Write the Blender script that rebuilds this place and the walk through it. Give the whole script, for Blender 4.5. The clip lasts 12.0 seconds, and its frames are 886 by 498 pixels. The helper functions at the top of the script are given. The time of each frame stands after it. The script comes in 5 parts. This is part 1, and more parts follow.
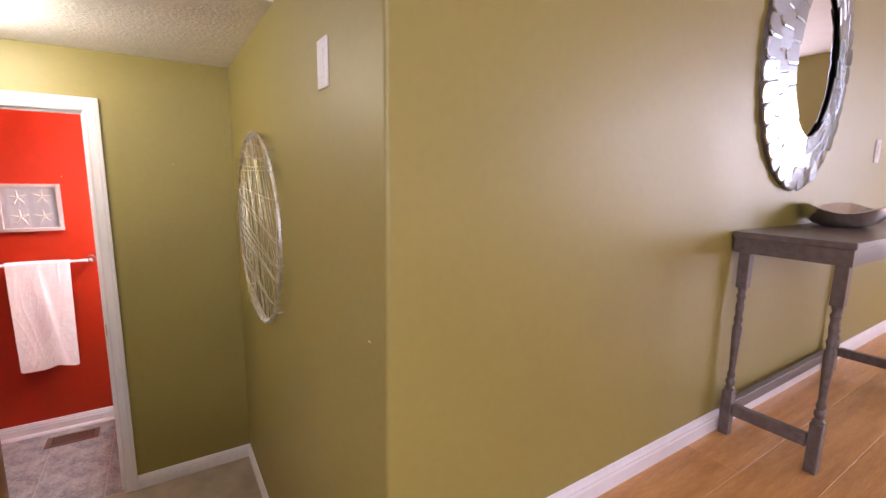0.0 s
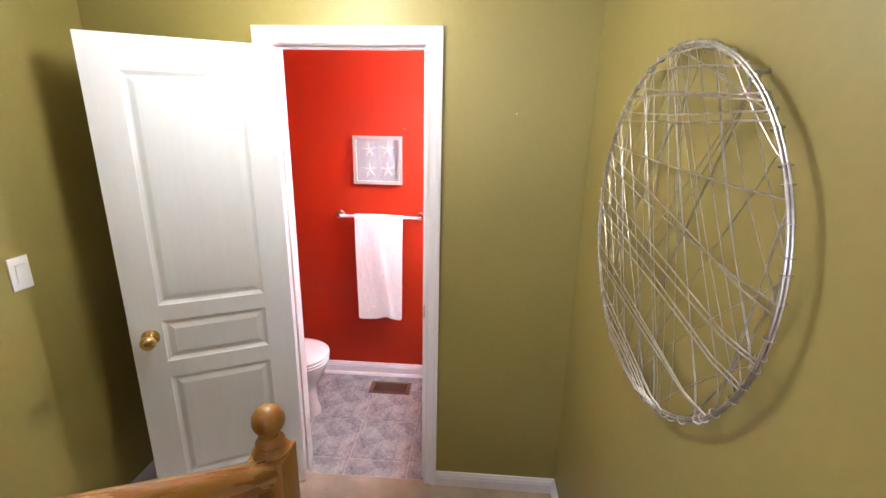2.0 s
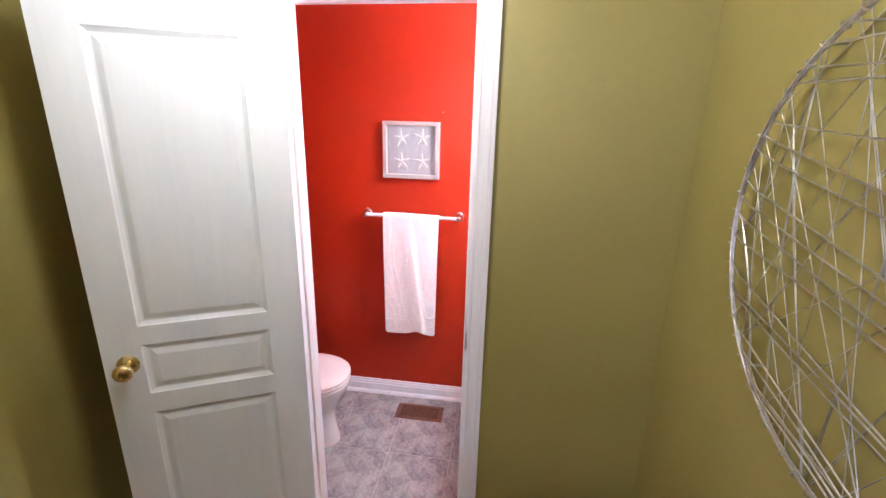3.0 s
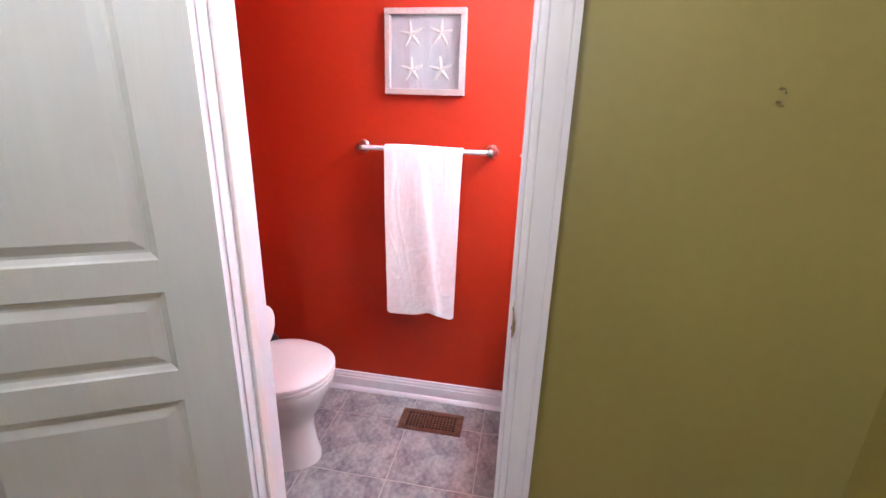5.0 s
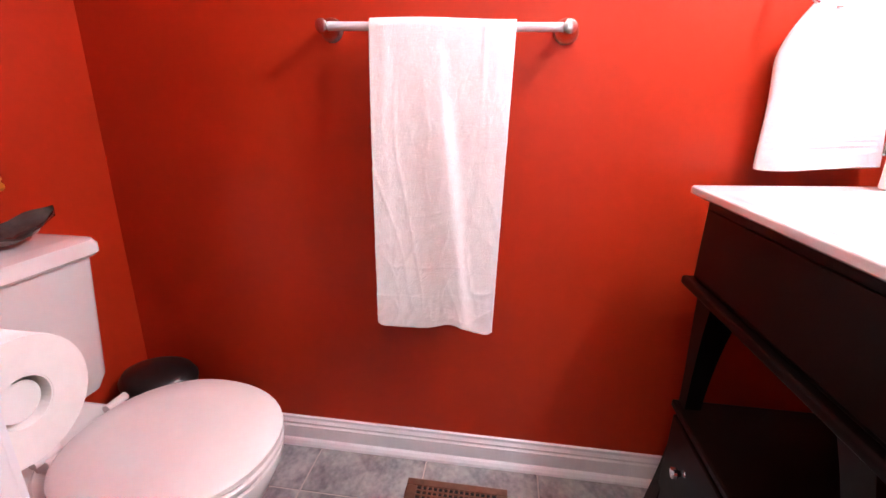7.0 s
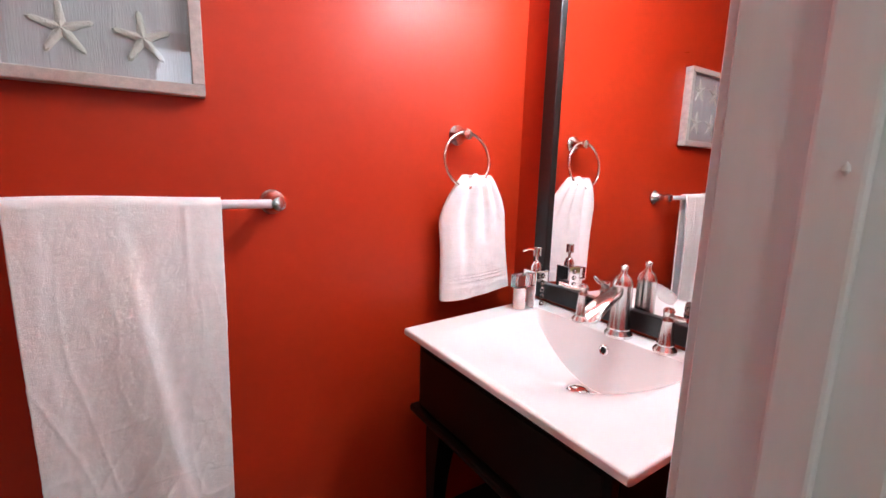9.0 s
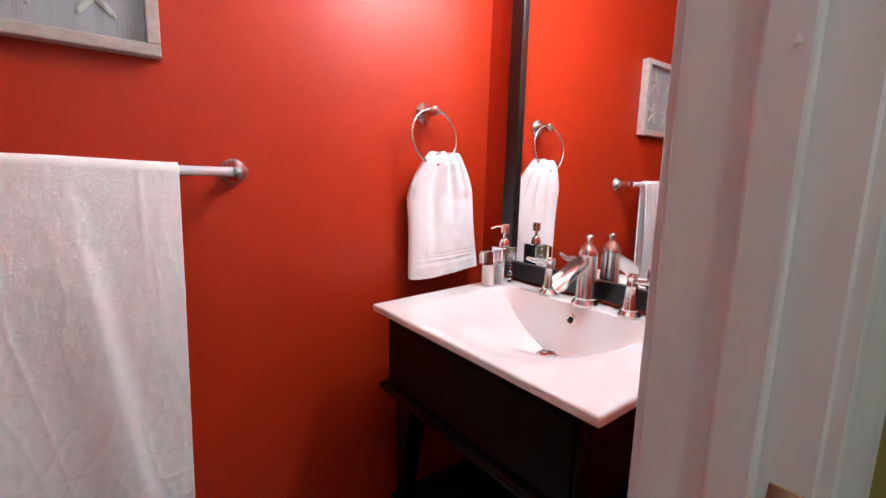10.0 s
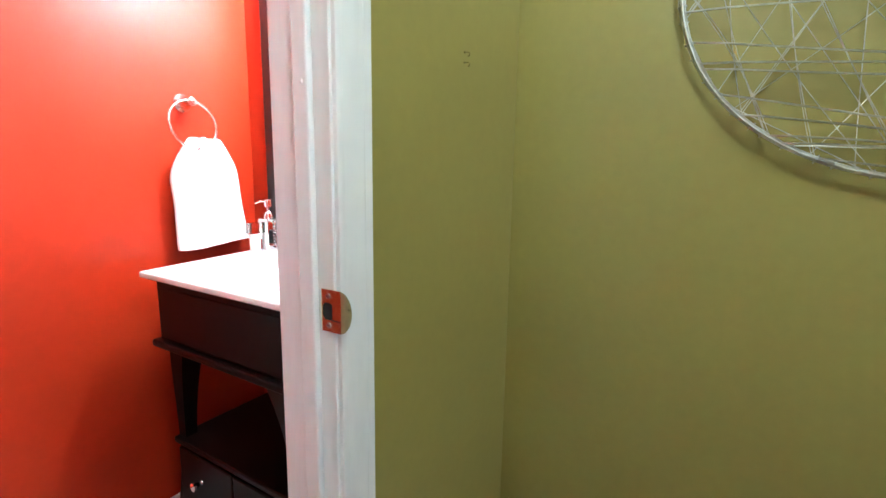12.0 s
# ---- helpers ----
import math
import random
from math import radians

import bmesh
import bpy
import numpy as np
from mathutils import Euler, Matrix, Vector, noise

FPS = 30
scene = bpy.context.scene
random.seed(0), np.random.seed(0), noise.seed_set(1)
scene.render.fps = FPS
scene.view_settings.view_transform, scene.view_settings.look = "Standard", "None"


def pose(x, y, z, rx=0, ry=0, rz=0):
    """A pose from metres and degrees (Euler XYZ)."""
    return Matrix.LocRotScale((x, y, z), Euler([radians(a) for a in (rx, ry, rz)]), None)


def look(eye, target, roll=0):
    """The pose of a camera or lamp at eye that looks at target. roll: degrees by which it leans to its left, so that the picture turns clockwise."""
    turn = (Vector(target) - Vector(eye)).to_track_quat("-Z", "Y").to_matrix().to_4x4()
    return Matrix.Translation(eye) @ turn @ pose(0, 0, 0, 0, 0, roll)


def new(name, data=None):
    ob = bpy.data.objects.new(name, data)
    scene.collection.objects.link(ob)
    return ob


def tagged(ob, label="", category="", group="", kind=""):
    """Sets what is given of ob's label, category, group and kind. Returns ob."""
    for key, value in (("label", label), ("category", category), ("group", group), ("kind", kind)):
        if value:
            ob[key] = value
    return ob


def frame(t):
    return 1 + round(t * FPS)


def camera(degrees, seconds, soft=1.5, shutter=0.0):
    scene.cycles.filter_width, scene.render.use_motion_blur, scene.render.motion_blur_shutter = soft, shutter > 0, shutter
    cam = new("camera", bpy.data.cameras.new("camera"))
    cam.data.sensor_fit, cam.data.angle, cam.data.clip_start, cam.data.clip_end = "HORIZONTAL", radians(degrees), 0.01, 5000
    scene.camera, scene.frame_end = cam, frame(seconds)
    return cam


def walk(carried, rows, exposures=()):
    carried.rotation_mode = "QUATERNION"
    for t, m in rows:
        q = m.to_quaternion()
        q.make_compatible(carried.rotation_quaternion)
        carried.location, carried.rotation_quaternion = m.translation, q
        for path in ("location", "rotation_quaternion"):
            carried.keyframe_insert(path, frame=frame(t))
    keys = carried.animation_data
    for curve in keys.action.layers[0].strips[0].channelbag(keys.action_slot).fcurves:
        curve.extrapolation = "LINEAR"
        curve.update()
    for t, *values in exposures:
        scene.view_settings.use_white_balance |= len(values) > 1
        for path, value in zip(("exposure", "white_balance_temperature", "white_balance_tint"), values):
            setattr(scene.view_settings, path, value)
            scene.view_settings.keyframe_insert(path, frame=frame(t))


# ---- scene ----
cam = camera(90.3, 12.0)
EXPOSURES = [(0.0, 1.56, 6600, 17), (0.8, 1.84, 6400, 14), (1.5, 1.95, 6100, 12), (2.5, 1.88, 5800, 12), (4.5, 1.78, 5550, 12), (5.5, 1.88, 5650, 10), (6.2, 1.85, 5800, 9),
             (7.0, 1.72, 6000, 8), (7.6, 1.75, 5950, 6), (9.4, 0.62, 5700, -6), (10.5, 0.84, 5650, -8), (11.0, 1.48, 5450, -12), (11.5, 1.86, 5400, -12), (12.0, 2.15, 5150, -15)]
PATH = [
    (0, (-0.369, -2.777, 1.749), (0.7, -1.117, 1.426), 0.9),
    (0.5, (-0.33, -2.574, 1.766), (0.292, -0.717, 1.359), 1.0),
    (1, (-0.347, -2.328, 1.749), (-0.118, -0.397, 1.282), 1.0),
    (1.5, (-0.411, -2.086, 1.763), (-0.401, -0.154, 1.249), 1.2),
    (2, (-0.449, -1.812, 1.751), (-0.577, 0.106, 1.201), 1.1),
    (2.5, (-0.498, -1.567, 1.741), (-0.728, 0.336, 1.17), 1.2),
    (4.3, (-0.612, -1.018, 1.473), (-0.909, 0.868, 0.878), 1.5),
    (4.5, (-0.617, -0.928, 1.435), (-0.935, 0.945, 0.81), 1.5),
    (5, (-0.651, -0.792, 1.333), (-0.986, 1.08, 0.715), 1.7),
    (5.5, (-0.671, -0.615, 1.224), (-1.021, 1.254, 0.604), 1.6),
    (6, (-0.758, -0.418, 1.084), (-1.099, 1.453, 0.465), 1.7),
    (6.5, (-0.831, -0.245, 1.013), (-1.162, 1.628, 0.394), 1.9),
    (7, (-0.901, -0.11, 1.009), (-1.138, 1.778, 0.393), 1.5),
    (7.5, (-0.946, -0.041, 1.077), (-0.813, 1.866, 0.487), 1.4),
    (7.7, (-0.974, -0.027, 1.11), (-0.619, 1.857, 0.539), 1.7),
    (9.3, (-0.987, -0.055, 1.248), (0.133, 1.572, 0.933), 1.5),
    (9.5, (-0.987, -0.056, 1.235), (0.159, 1.554, 0.929), 1.5),
    (10, (-0.992, -0.057, 1.163), (0.199, 1.519, 0.855), 1.6),
    (10.5, (-1.005, -0.085, 1.082), (0.229, 1.457, 0.762), 1.6),
    (11, (-1.002, -0.158, 1.051), (0.301, 1.321, 0.713), 1.7),
    (11.5, (-1.044, -0.298, 1.069), (0.428, 1.019, 0.754), 1.4),
    (12, (-1.089, -0.437, 1.125), (0.61, 0.569, 0.811), 0.9),
]
walk(cam, [(t, look(e, g, r)) for t, e, g, r in PATH], EXPOSURES)

# ---------------- world, lights ----------------
world = bpy.data.worlds.new("world")
world.use_nodes = True
scene.world = world
wn = world.node_tree.nodes
sky = wn.new("ShaderNodeTexSky")
sky.sky_type, sky.sun_disc = "NISHITA", False
sky.sun_elevation, sky.sun_rotation = radians(40), radians(150)
wn["Background"].inputs[1].default_value = 0.10
world.node_tree.links.new(sky.outputs[0], wn["Background"].inputs[0])


def area(name, eye, target, sx, sy, watts, color):
    lamp = bpy.data.lights.new(name, "AREA")
    lamp.shape, lamp.size, lamp.size_y, lamp.energy, lamp.color = "RECTANGLE", sx, sy, watts, color
    ob = new(name, lamp)
    ob.matrix_world = look(eye, target)
    return tagged(ob, "area lamp added for daylight at an unseen window", "light", kind="structure")


GLOBE = 22.5
VANITY_LAMP = 84.0
VANITY_BULB = 119.0
area("added_daylight", (5.96, -4.9, 2.1), (2.0, -3.4, 1.5), 2.2, 1.7, 38, (0.90, 0.86, 1.10))
# two fill lamps added to brighten the stair wall and the door wall
area("added_daylight", (-1.97, -4.3, 2.2), (0.2, -2.6, 1.7), 1.4, 1.35, 13, (0.88, 0.88, 1.14))
area("added_daylight", (-0.6, -6.15, 2.15), (-0.6, 0.0, 1.3), 1.1, 1.5, 11, (0.98, 0.90, 1.0))


# ---------------- materials ----------------
def mat(name, col, rough=0.5, metal=0.0, var=0.1, scale=5.0, fine=90.0, bump=0.1, bump_scale=250.0, spec=0.5,
        col2=None, stretch=(1, 1, 1), transmission=0.0, emit=None, coat=0.0, random_obj=0.0, detail=4.0, turn=None):
    m = bpy.data.materials.new(name)
    m.use_nodes = True
    nt = m.node_tree
    nd, lk = nt.nodes, nt.links
    b = nd["Principled BSDF"]
    tc = nd.new("ShaderNodeTexCoord")
    mp = nd.new("ShaderNodeMapping")
    mp.inputs["Scale"].default_value = stretch
    if turn is not None:
        mp.vector_type = "TEXTURE"
        mp.inputs["Scale"].default_value = [1 / v for v in stretch]
        mp.inputs["Rotation"].default_value[0] = radians(turn)
    lk.new(tc.outputs["Object"], mp.inputs[0])
    n1 = nd.new("ShaderNodeTexNoise")
    n1.inputs["Scale"].default_value, n1.inputs["Detail"].default_value = scale, detail
    n2 = nd.new("ShaderNodeTexNoise")
    n2.inputs["Scale"].default_value, n2.inputs["Detail"].default_value = fine, 2.0
    lk.new(mp.outputs[0], n1.inputs["Vector"])
    lk.new(mp.outputs[0], n2.inputs["Vector"])
    mixf = nd.new("ShaderNodeMath")
    mixf.operation = "MULTIPLY_ADD"
    lk.new(n2.outputs[0], mixf.inputs[0])
    mixf.inputs[1].default_value = 0.35
    half = nd.new("ShaderNodeMath")
    half.operation = "MULTIPLY"
    half.inputs[1].default_value = 0.65
    lk.new(n1.outputs[0], half.inputs[0])
    lk.new(half.outputs[0], mixf.inputs[2])
    ramp = nd.new("ShaderNodeValToRGB")
    c = Vector(col)
    if col2 is None:
        lo, hi = c * (1 - var), Vector([min(1.0, v * (1 + var)) for v in col])
    else:
        lo, hi = c, Vector(col2)
    ramp.color_ramp.elements[0].position, ramp.color_ramp.elements[1].position = 0.36, 0.64
    ramp.color_ramp.elements[0].color, ramp.color_ramp.elements[1].color = (*lo, 1), (*hi, 1)
    lk.new(mixf.outputs[0], ramp.inputs[0])
    out = ramp.outputs[0]
    if random_obj:
        oi = nd.new("ShaderNodeObjectInfo")
        mr = nd.new("ShaderNodeMapRange")
        mr.inputs["To Min"].default_value, mr.inputs["To Max"].default_value = 1 - random_obj, 1 + random_obj
        lk.new(oi.outputs["Random"], mr.inputs["Value"])
        hs = nd.new("ShaderNodeHueSaturation")
        lk.new(mr.outputs[0], hs.inputs["Value"])
        lk.new(out, hs.inputs["Color"])
        out = hs.outputs[0]
    lk.new(out, b.inputs["Base Color"])
    b.inputs["Metallic"].default_value = metal
    b.inputs["Specular IOR Level"].default_value = spec
    rr = nd.new("ShaderNodeMapRange")
    rr.inputs["To Min"].default_value, rr.inputs["To Max"].default_value = max(0.0, rough * 0.8), min(1.0, rough * 1.2)
    lk.new(n1.outputs[0], rr.inputs["Value"])
    lk.new(rr.outputs[0], b.inputs["Roughness"])
    if coat:
        b.inputs["Coat Weight"].default_value, b.inputs["Coat Roughness"].default_value = coat, 0.12
    if transmission:
        b.inputs["Transmission Weight"].default_value = transmission
    if bump:
        nb = nd.new("ShaderNodeTexNoise")
        nb.inputs["Scale"].default_value, nb.inputs["Detail"].default_value = bump_scale, 3.0
        lk.new(mp.outputs[0], nb.inputs["Vector"])
        bp = nd.new("ShaderNodeBump")
        bp.inputs["Strength"].default_value, bp.inputs["Distance"].default_value = bump, 0.004
        lk.new(nb.outputs[0], bp.inputs["Height"])
        lk.new(bp.outputs[0], b.inputs["Normal"])
    if emit:
        b.inputs["Emission Color"].default_value = (*emit[0], 1)
        b.inputs["Emission Strength"].default_value = emit[1]
    return m


GREEN = mat("olive_paint", (0.30, 0.250, 0.066), 0.46, spec=0.62, var=0.05, scale=2.0, fine=40, bump=0.025, bump_scale=320)
RED = mat("red_paint", (0.41, 0.0245, 0.0042), 0.44, var=0.06, spec=0.32, scale=2.0, fine=40, bump=0.025, bump_scale=320)
WHITE_WALL = mat("white_paint_flat", (0.78, 0.77, 0.74), 0.8, var=0.03, bump=0.1)
TRIM = mat("white_trim_paint", (0.81, 0.785, 0.82), 0.32, var=0.04, scale=9, bump=0.05, bump_scale=120, stretch=(1, 1, 0.15))
DOOR = mat("white_door_paint", (0.76, 0.785, 0.82), 0.36, var=0.03, scale=8, fine=60, bump=0.05, bump_scale=260, stretch=(1, 1, 0.06))
PINK_WHITE = mat("pinkish_white_edge", (0.80, 0.745, 0.715), 0.45, var=0.06, stretch=(1, 1, 0.1))
STIPPLE = mat("stippled_ceiling", (0.78, 0.75, 0.68), 0.9, var=0.05, scale=30, bump=0.9, bump_scale=70)
CARPET = mat("beige_carpet", (0.44, 0.35, 0.26), 0.95, var=0.22, scale=5, fine=160, bump=0.9, bump_scale=420, spec=0.1)
CARPET_UP = mat("grey_beige_carpet", (0.50, 0.45, 0.38), 0.95, var=0.22, scale=9, fine=200, bump=0.9, bump_scale=420, spec=0.1)
TILE = mat("mottled_blue_grey_tile", (0.155, 0.153, 0.168), 0.34, scale=12, fine=60, bump=0.08, bump_scale=60,
           col2=(0.45, 0.43, 0.42), stretch=(1, 0.8, 1), random_obj=0.06, detail=7)
GROUT = mat("pinkish_grout", (0.56, 0.48, 0.44), 0.85, var=0.12, scale=25, bump=0.4)
PLANK = mat("honey_laminate", (0.46, 0.215, 0.070), 0.30, scale=3, fine=30, bump=0.04, bump_scale=120,
            col2=(0.68, 0.36, 0.14), stretch=(0.8, 9, 1), random_obj=0.12)
OAK = mat("varnished_oak", (0.28, 0.130, 0.027), 0.30, scale=7, fine=60, bump=0.06, bump_scale=160, col2=(0.42, 0.215, 0.050),
          stretch=(7, 7, 0.7), coat=0.4)
OAK_RAIL = mat("varnished_oak_rail", (0.33, 0.160, 0.036), 0.28, scale=7, fine=60, bump=0.06, bump_scale=160, col2=(0.43, 0.225, 0.055),
               stretch=(8, 0.8, 8), coat=0.4, turn=-37.9)
OAK_STRINGER = mat("oak_stringer", (0.24, 0.085, 0.020), 0.42, scale=6, fine=55, bump=0.08, bump_scale=150, col2=(0.40, 0.16, 0.045),
                   stretch=(4, 0.8, 8), coat=0.15, turn=43.5)
GREYWOOD = mat("grey_weathered_wood", (0.090, 0.070, 0.064), 0.32, scale=8, fine=70, bump=0.15, bump_scale=120, col2=(0.150, 0.120, 0.110),
               stretch=(1, 6, 6))
ESPRESSO = mat("espresso_wood", (0.0045, 0.0026, 0.0022), 0.36, var=0.25, spec=0.14, scale=8, bump=0.03, stretch=(4, 1, 4))
BLACKFRAME = mat("black_frame_paint", (0.010, 0.008, 0.008), 0.35, var=0.2, bump=0.04)
CERAMIC = mat("white_vitreous_china", (0.80, 0.77, 0.75), 0.10, var=0.015, scale=3, bump=0.0, coat=0.5)
SEAT = mat("white_seat_plastic", (0.80, 0.76, 0.745), 0.22, var=0.02, bump=0.0)
SINKTOP = mat("white_moulded_top", (0.86, 0.84, 0.83), 0.12, var=0.01, bump=0.0, coat=0.3)
TERRY = mat("white_terry_cloth", (0.93, 0.925, 0.93), 0.97, var=0.03, scale=40, fine=300, bump=0.35, bump_scale=620, spec=0.05, stretch=(1, 1, 1.3))
NICKEL = mat("brushed_nickel", (0.64, 0.64, 0.62), 0.25, 1.0, var=0.05, scale=60, bump=0.0)
STEELWIRE = mat("brushed_steel_wire", (0.58, 0.57, 0.55), 0.40, 1.0, var=0.2, scale=30, bump=0.05)
CHROME = mat("polished_chrome", (0.80, 0.80, 0.80), 0.06, 1.0, var=0.02, bump=0.0)
BRASS = mat("polished_brass", (0.82, 0.64, 0.32), 0.18, 1.0, var=0.06, scale=30, bump=0.02)
PALE_BRASS = mat("pale_brass_plate", (0.84, 0.70, 0.43), 0.14, 0.95, var=0.08, scale=40, bump=0.02)
# dark olive base colour holds the lip's reflection of the green wall
DARKENED_BRASS = mat("darkened_brass", (0.30, 0.25, 0.12), 0.30, 0.8, var=0.2, scale=60, bump=0.02)
MIRROR_TILE = mat("silvered_glass_tile", (0.42, 0.47, 0.53), 0.22, 1.0, var=0.05, scale=20, bump=0.0)
BARROD = mat("white_towel_rod", (0.72, 0.73, 0.78), 0.3, var=0.02, bump=0.0)
MIRROR = mat("mirror_glass", (0.93, 0.94, 0.94), 0.012, 1.0, var=0.0, bump=0.0)
GLASS = mat("clear_glass", (0.97, 0.98, 0.98), 0.02, var=0.0, bump=0.0, transmission=1.0)
BRONZE = mat("brown_register_metal", (0.20, 0.100, 0.065), 0.40, 0.55, var=0.2, scale=40, bump=0.05)
# near-black colour that stands in for shade inside holes and slots
PAINTED_DARK = mat("painted_dark", (0.012, 0.010, 0.010), 0.9, var=0.1)
FRAMEWOOD = mat("whitewashed_wood_frame", (0.44, 0.39, 0.36), 0.55, var=0.14, scale=12, bump=0.12, stretch=(6, 6, 6))
LINEN = mat("grey_linen_backing", (0.34, 0.31, 0.32), 0.85, var=0.12, scale=60, fine=200, bump=0.35, bump_scale=400, stretch=(1, 1, 0.12))
STARFISH = mat("pale_starfish", (0.45, 0.40, 0.36), 0.8, var=0.12, scale=120, bump=0.6, bump_scale=300)
PAPER = mat("white_tissue", (0.84, 0.80, 0.78), 0.95, var=0.03, scale=40, bump=0.08, bump_scale=420)
PLASTIC = mat("white_switch_plastic", (0.82, 0.81, 0.79), 0.3, var=0.02, bump=0.0)
DARKPLASTIC = mat("black_plastic", (0.012, 0.011, 0.011), 0.35, var=0.2, bump=0.03)
PETAL = mat("orange_silk_petal", (0.80, 0.30, 0.03), 0.7, var=0.25, scale=40, bump=0.2)
DISHGLASS = mat("smoky_leaf_dish", (0.10, 0.085, 0.08), 0.15, 0.5, var=0.3, scale=30, bump=0.3, bump_scale=60)
SILVER = mat("hammered_silver", (0.90, 0.88, 0.86), 0.20, 1.0, var=0.04, scale=20, bump=0.08, bump_scale=50)
GLOBE_GLASS = mat("lit_opal_glass", (0.9, 0.88, 0.82), 0.3, var=0.0, bump=0.0, emit=((1.0, 0.94, 0.84), GLOBE))
SHADE_GLASS = mat("lit_frosted_shade", (0.9, 0.88, 0.84), 0.3, var=0.0, bump=0.0, emit=((0.95, 0.95, 1.0), VANITY_LAMP))
BULB_GLASS = mat("lit_bulb", (0.9, 0.9, 0.88), 0.3, var=0.0, bump=0.0, emit=((1.0, 0.96, 0.97), VANITY_BULB))
GRIME = mat("plaster_nick", (0.75, 0.72, 0.6), 0.9, var=0.1)


# ---------------- builders ----------------
def link_mesh(name, bm, material, smooth=False):
    me = bpy.data.meshes.new(name)
    bmesh.ops.recalc_face_normals(bm, faces=bm.faces[:])
    bm.to_mesh(me)
    bm.free()
    me.materials.append(material)
    if smooth:
        me.polygons.foreach_set("use_smooth", [True] * len(me.polygons))
        me.set_sharp_from_angle(angle=radians(38))
    return new(name, me)


def solid(name, bm, material, label, category, kind="", smooth=False, group=""):
    return tagged(link_mesh(name, bm, material, smooth), label, category, group, kind)


def thing(name, at, label, category, group="", kind=""):
    ob = new(name)
    ob.empty_display_size = 0.05
    ob.matrix_basis = Matrix.Translation(at)
    return tagged(ob, label, category, group, kind)


def adopt(ob, parent):
    ob.parent = parent
    if parent.type == "EMPTY":
        ob.matrix_parent_inverse = parent.matrix_basis.inverted()
    return ob


def part(name, bm, material, parent, label="", smooth=False):
    return adopt(tagged(link_mesh(name, bm, material, smooth), label), parent)


def box(x0, x1, y0, y1, z0, z1, bevel=0.0, seg=2, bm=None):
    own = bmesh.new()
    v = [own.verts.new(p) for p in ((x0, y0, z0), (x1, y0, z0), (x1, y1, z0), (x0, y1, z0),
                                    (x0, y0, z1), (x1, y0, z1), (x1, y1, z1), (x0, y1, z1))]
    for f in ((0, 3, 2, 1), (4, 5, 6, 7), (0, 1, 5, 4), (1, 2, 6, 5), (2, 3, 7, 6), (3, 0, 4, 7)):
        own.faces.new([v[i] for i in f])
    if bevel:
        bmesh.ops.bevel(own, geom=own.edges[:], offset=bevel, segments=seg, profile=0.5, affect="EDGES")
    return merge(bm, own)


def merge(bm, own):
    if bm is None:
        return own
    me = bpy.data.meshes.new("tmp")
    own.to_mesh(me)
    own.free()
    bm.from_mesh(me)
    bpy.data.meshes.remove(me)
    return bm


def shifted(bm, m):
    bmesh.ops.transform(bm, matrix=m, verts=bm.verts[:])
    return bm


def prism(poly, z0, z1, bm=None):
    """A polygon of (x, y) pushed from z0 to z1."""
    own = bmesh.new()
    lo = [own.verts.new((x, y, z0)) for x, y in poly]
    hi = [own.verts.new((x, y, z1)) for x, y in poly]
    n = len(poly)
    own.faces.new(lo[::-1])
    own.faces.new(hi)
    for i in range(n):
        own.faces.new((lo[i], lo[(i + 1) % n], hi[(i + 1) % n], hi[i]))
    return merge(bm, own)


def lathe(profile, at=(0, 0, 0), seg=28, bm=None, turn=None, sx=1.0, sy=1.0):
    """Radius and height pairs turned about z, closed at both ends."""
    own = bmesh.new()
    rings = []
    for r, z in profile:
        if r < 1e-5:
            rings.append([own.verts.new((0, 0, z))])
        else:
            rings.append([own.verts.new((sx * r * math.cos(2 * math.pi * i / seg), sy * r * math.sin(2 * math.pi * i / seg), z)) for i in range(seg)])
    for a, b in zip(rings, rings[1:]):
        for i in range(seg):
            j = (i + 1) % seg
            if len(a) == 1 and len(b) == 1:
                continue
            if len(a) == 1:
                own.faces.new((a[0], b[j], b[i]))
            elif len(b) == 1:
                own.faces.new((a[i], a[j], b[0]))
            else:
                own.faces.new((a[i], a[j], b[j], b[i]))
    for ring, flip in ((rings[0], True), (rings[-1], False)):
        if len(ring) > 1:
            own.faces.new(ring[::-1] if flip else ring)
    shifted(own, Matrix.Translation(at) @ (turn or Matrix.Identity(4)))
    return merge(bm, own)


def tube(points, r, seg=8, closed=False, bm=None):
    """A round rod along points; r is one radius or one for each point."""
    own = bmesh.new()
    pts = [Vector(p) for p in points]
    n = len(pts)
    rings = []
    ref = None
    for i, p in enumerate(pts):
        a = pts[(i - 1) % n] if closed or i else p
        b = pts[(i + 1) % n] if closed or i < n - 1 else p
        d = (b - a).normalized()
        if ref is None:
            ref = d.orthogonal().normalized()
        ref = (ref - d * ref.dot(d)).normalized()
        side = d.cross(ref)
        ri = r[i] if isinstance(r, (list, tuple)) else r
        rings.append([own.verts.new(p + ri * (ref * math.cos(2 * math.pi * k / seg) + side * math.sin(2 * math.pi * k / seg))) for k in range(seg)])
    for i in range(n if closed else n - 1):
        a, b = rings[i], rings[(i + 1) % n]
        for k in range(seg):
            own.faces.new((a[k], a[(k + 1) % seg], b[(k + 1) % seg], b[k]))
    if not closed:
        own.faces.new(rings[0][::-1])
        own.faces.new(rings[-1])
    return merge(bm, own)


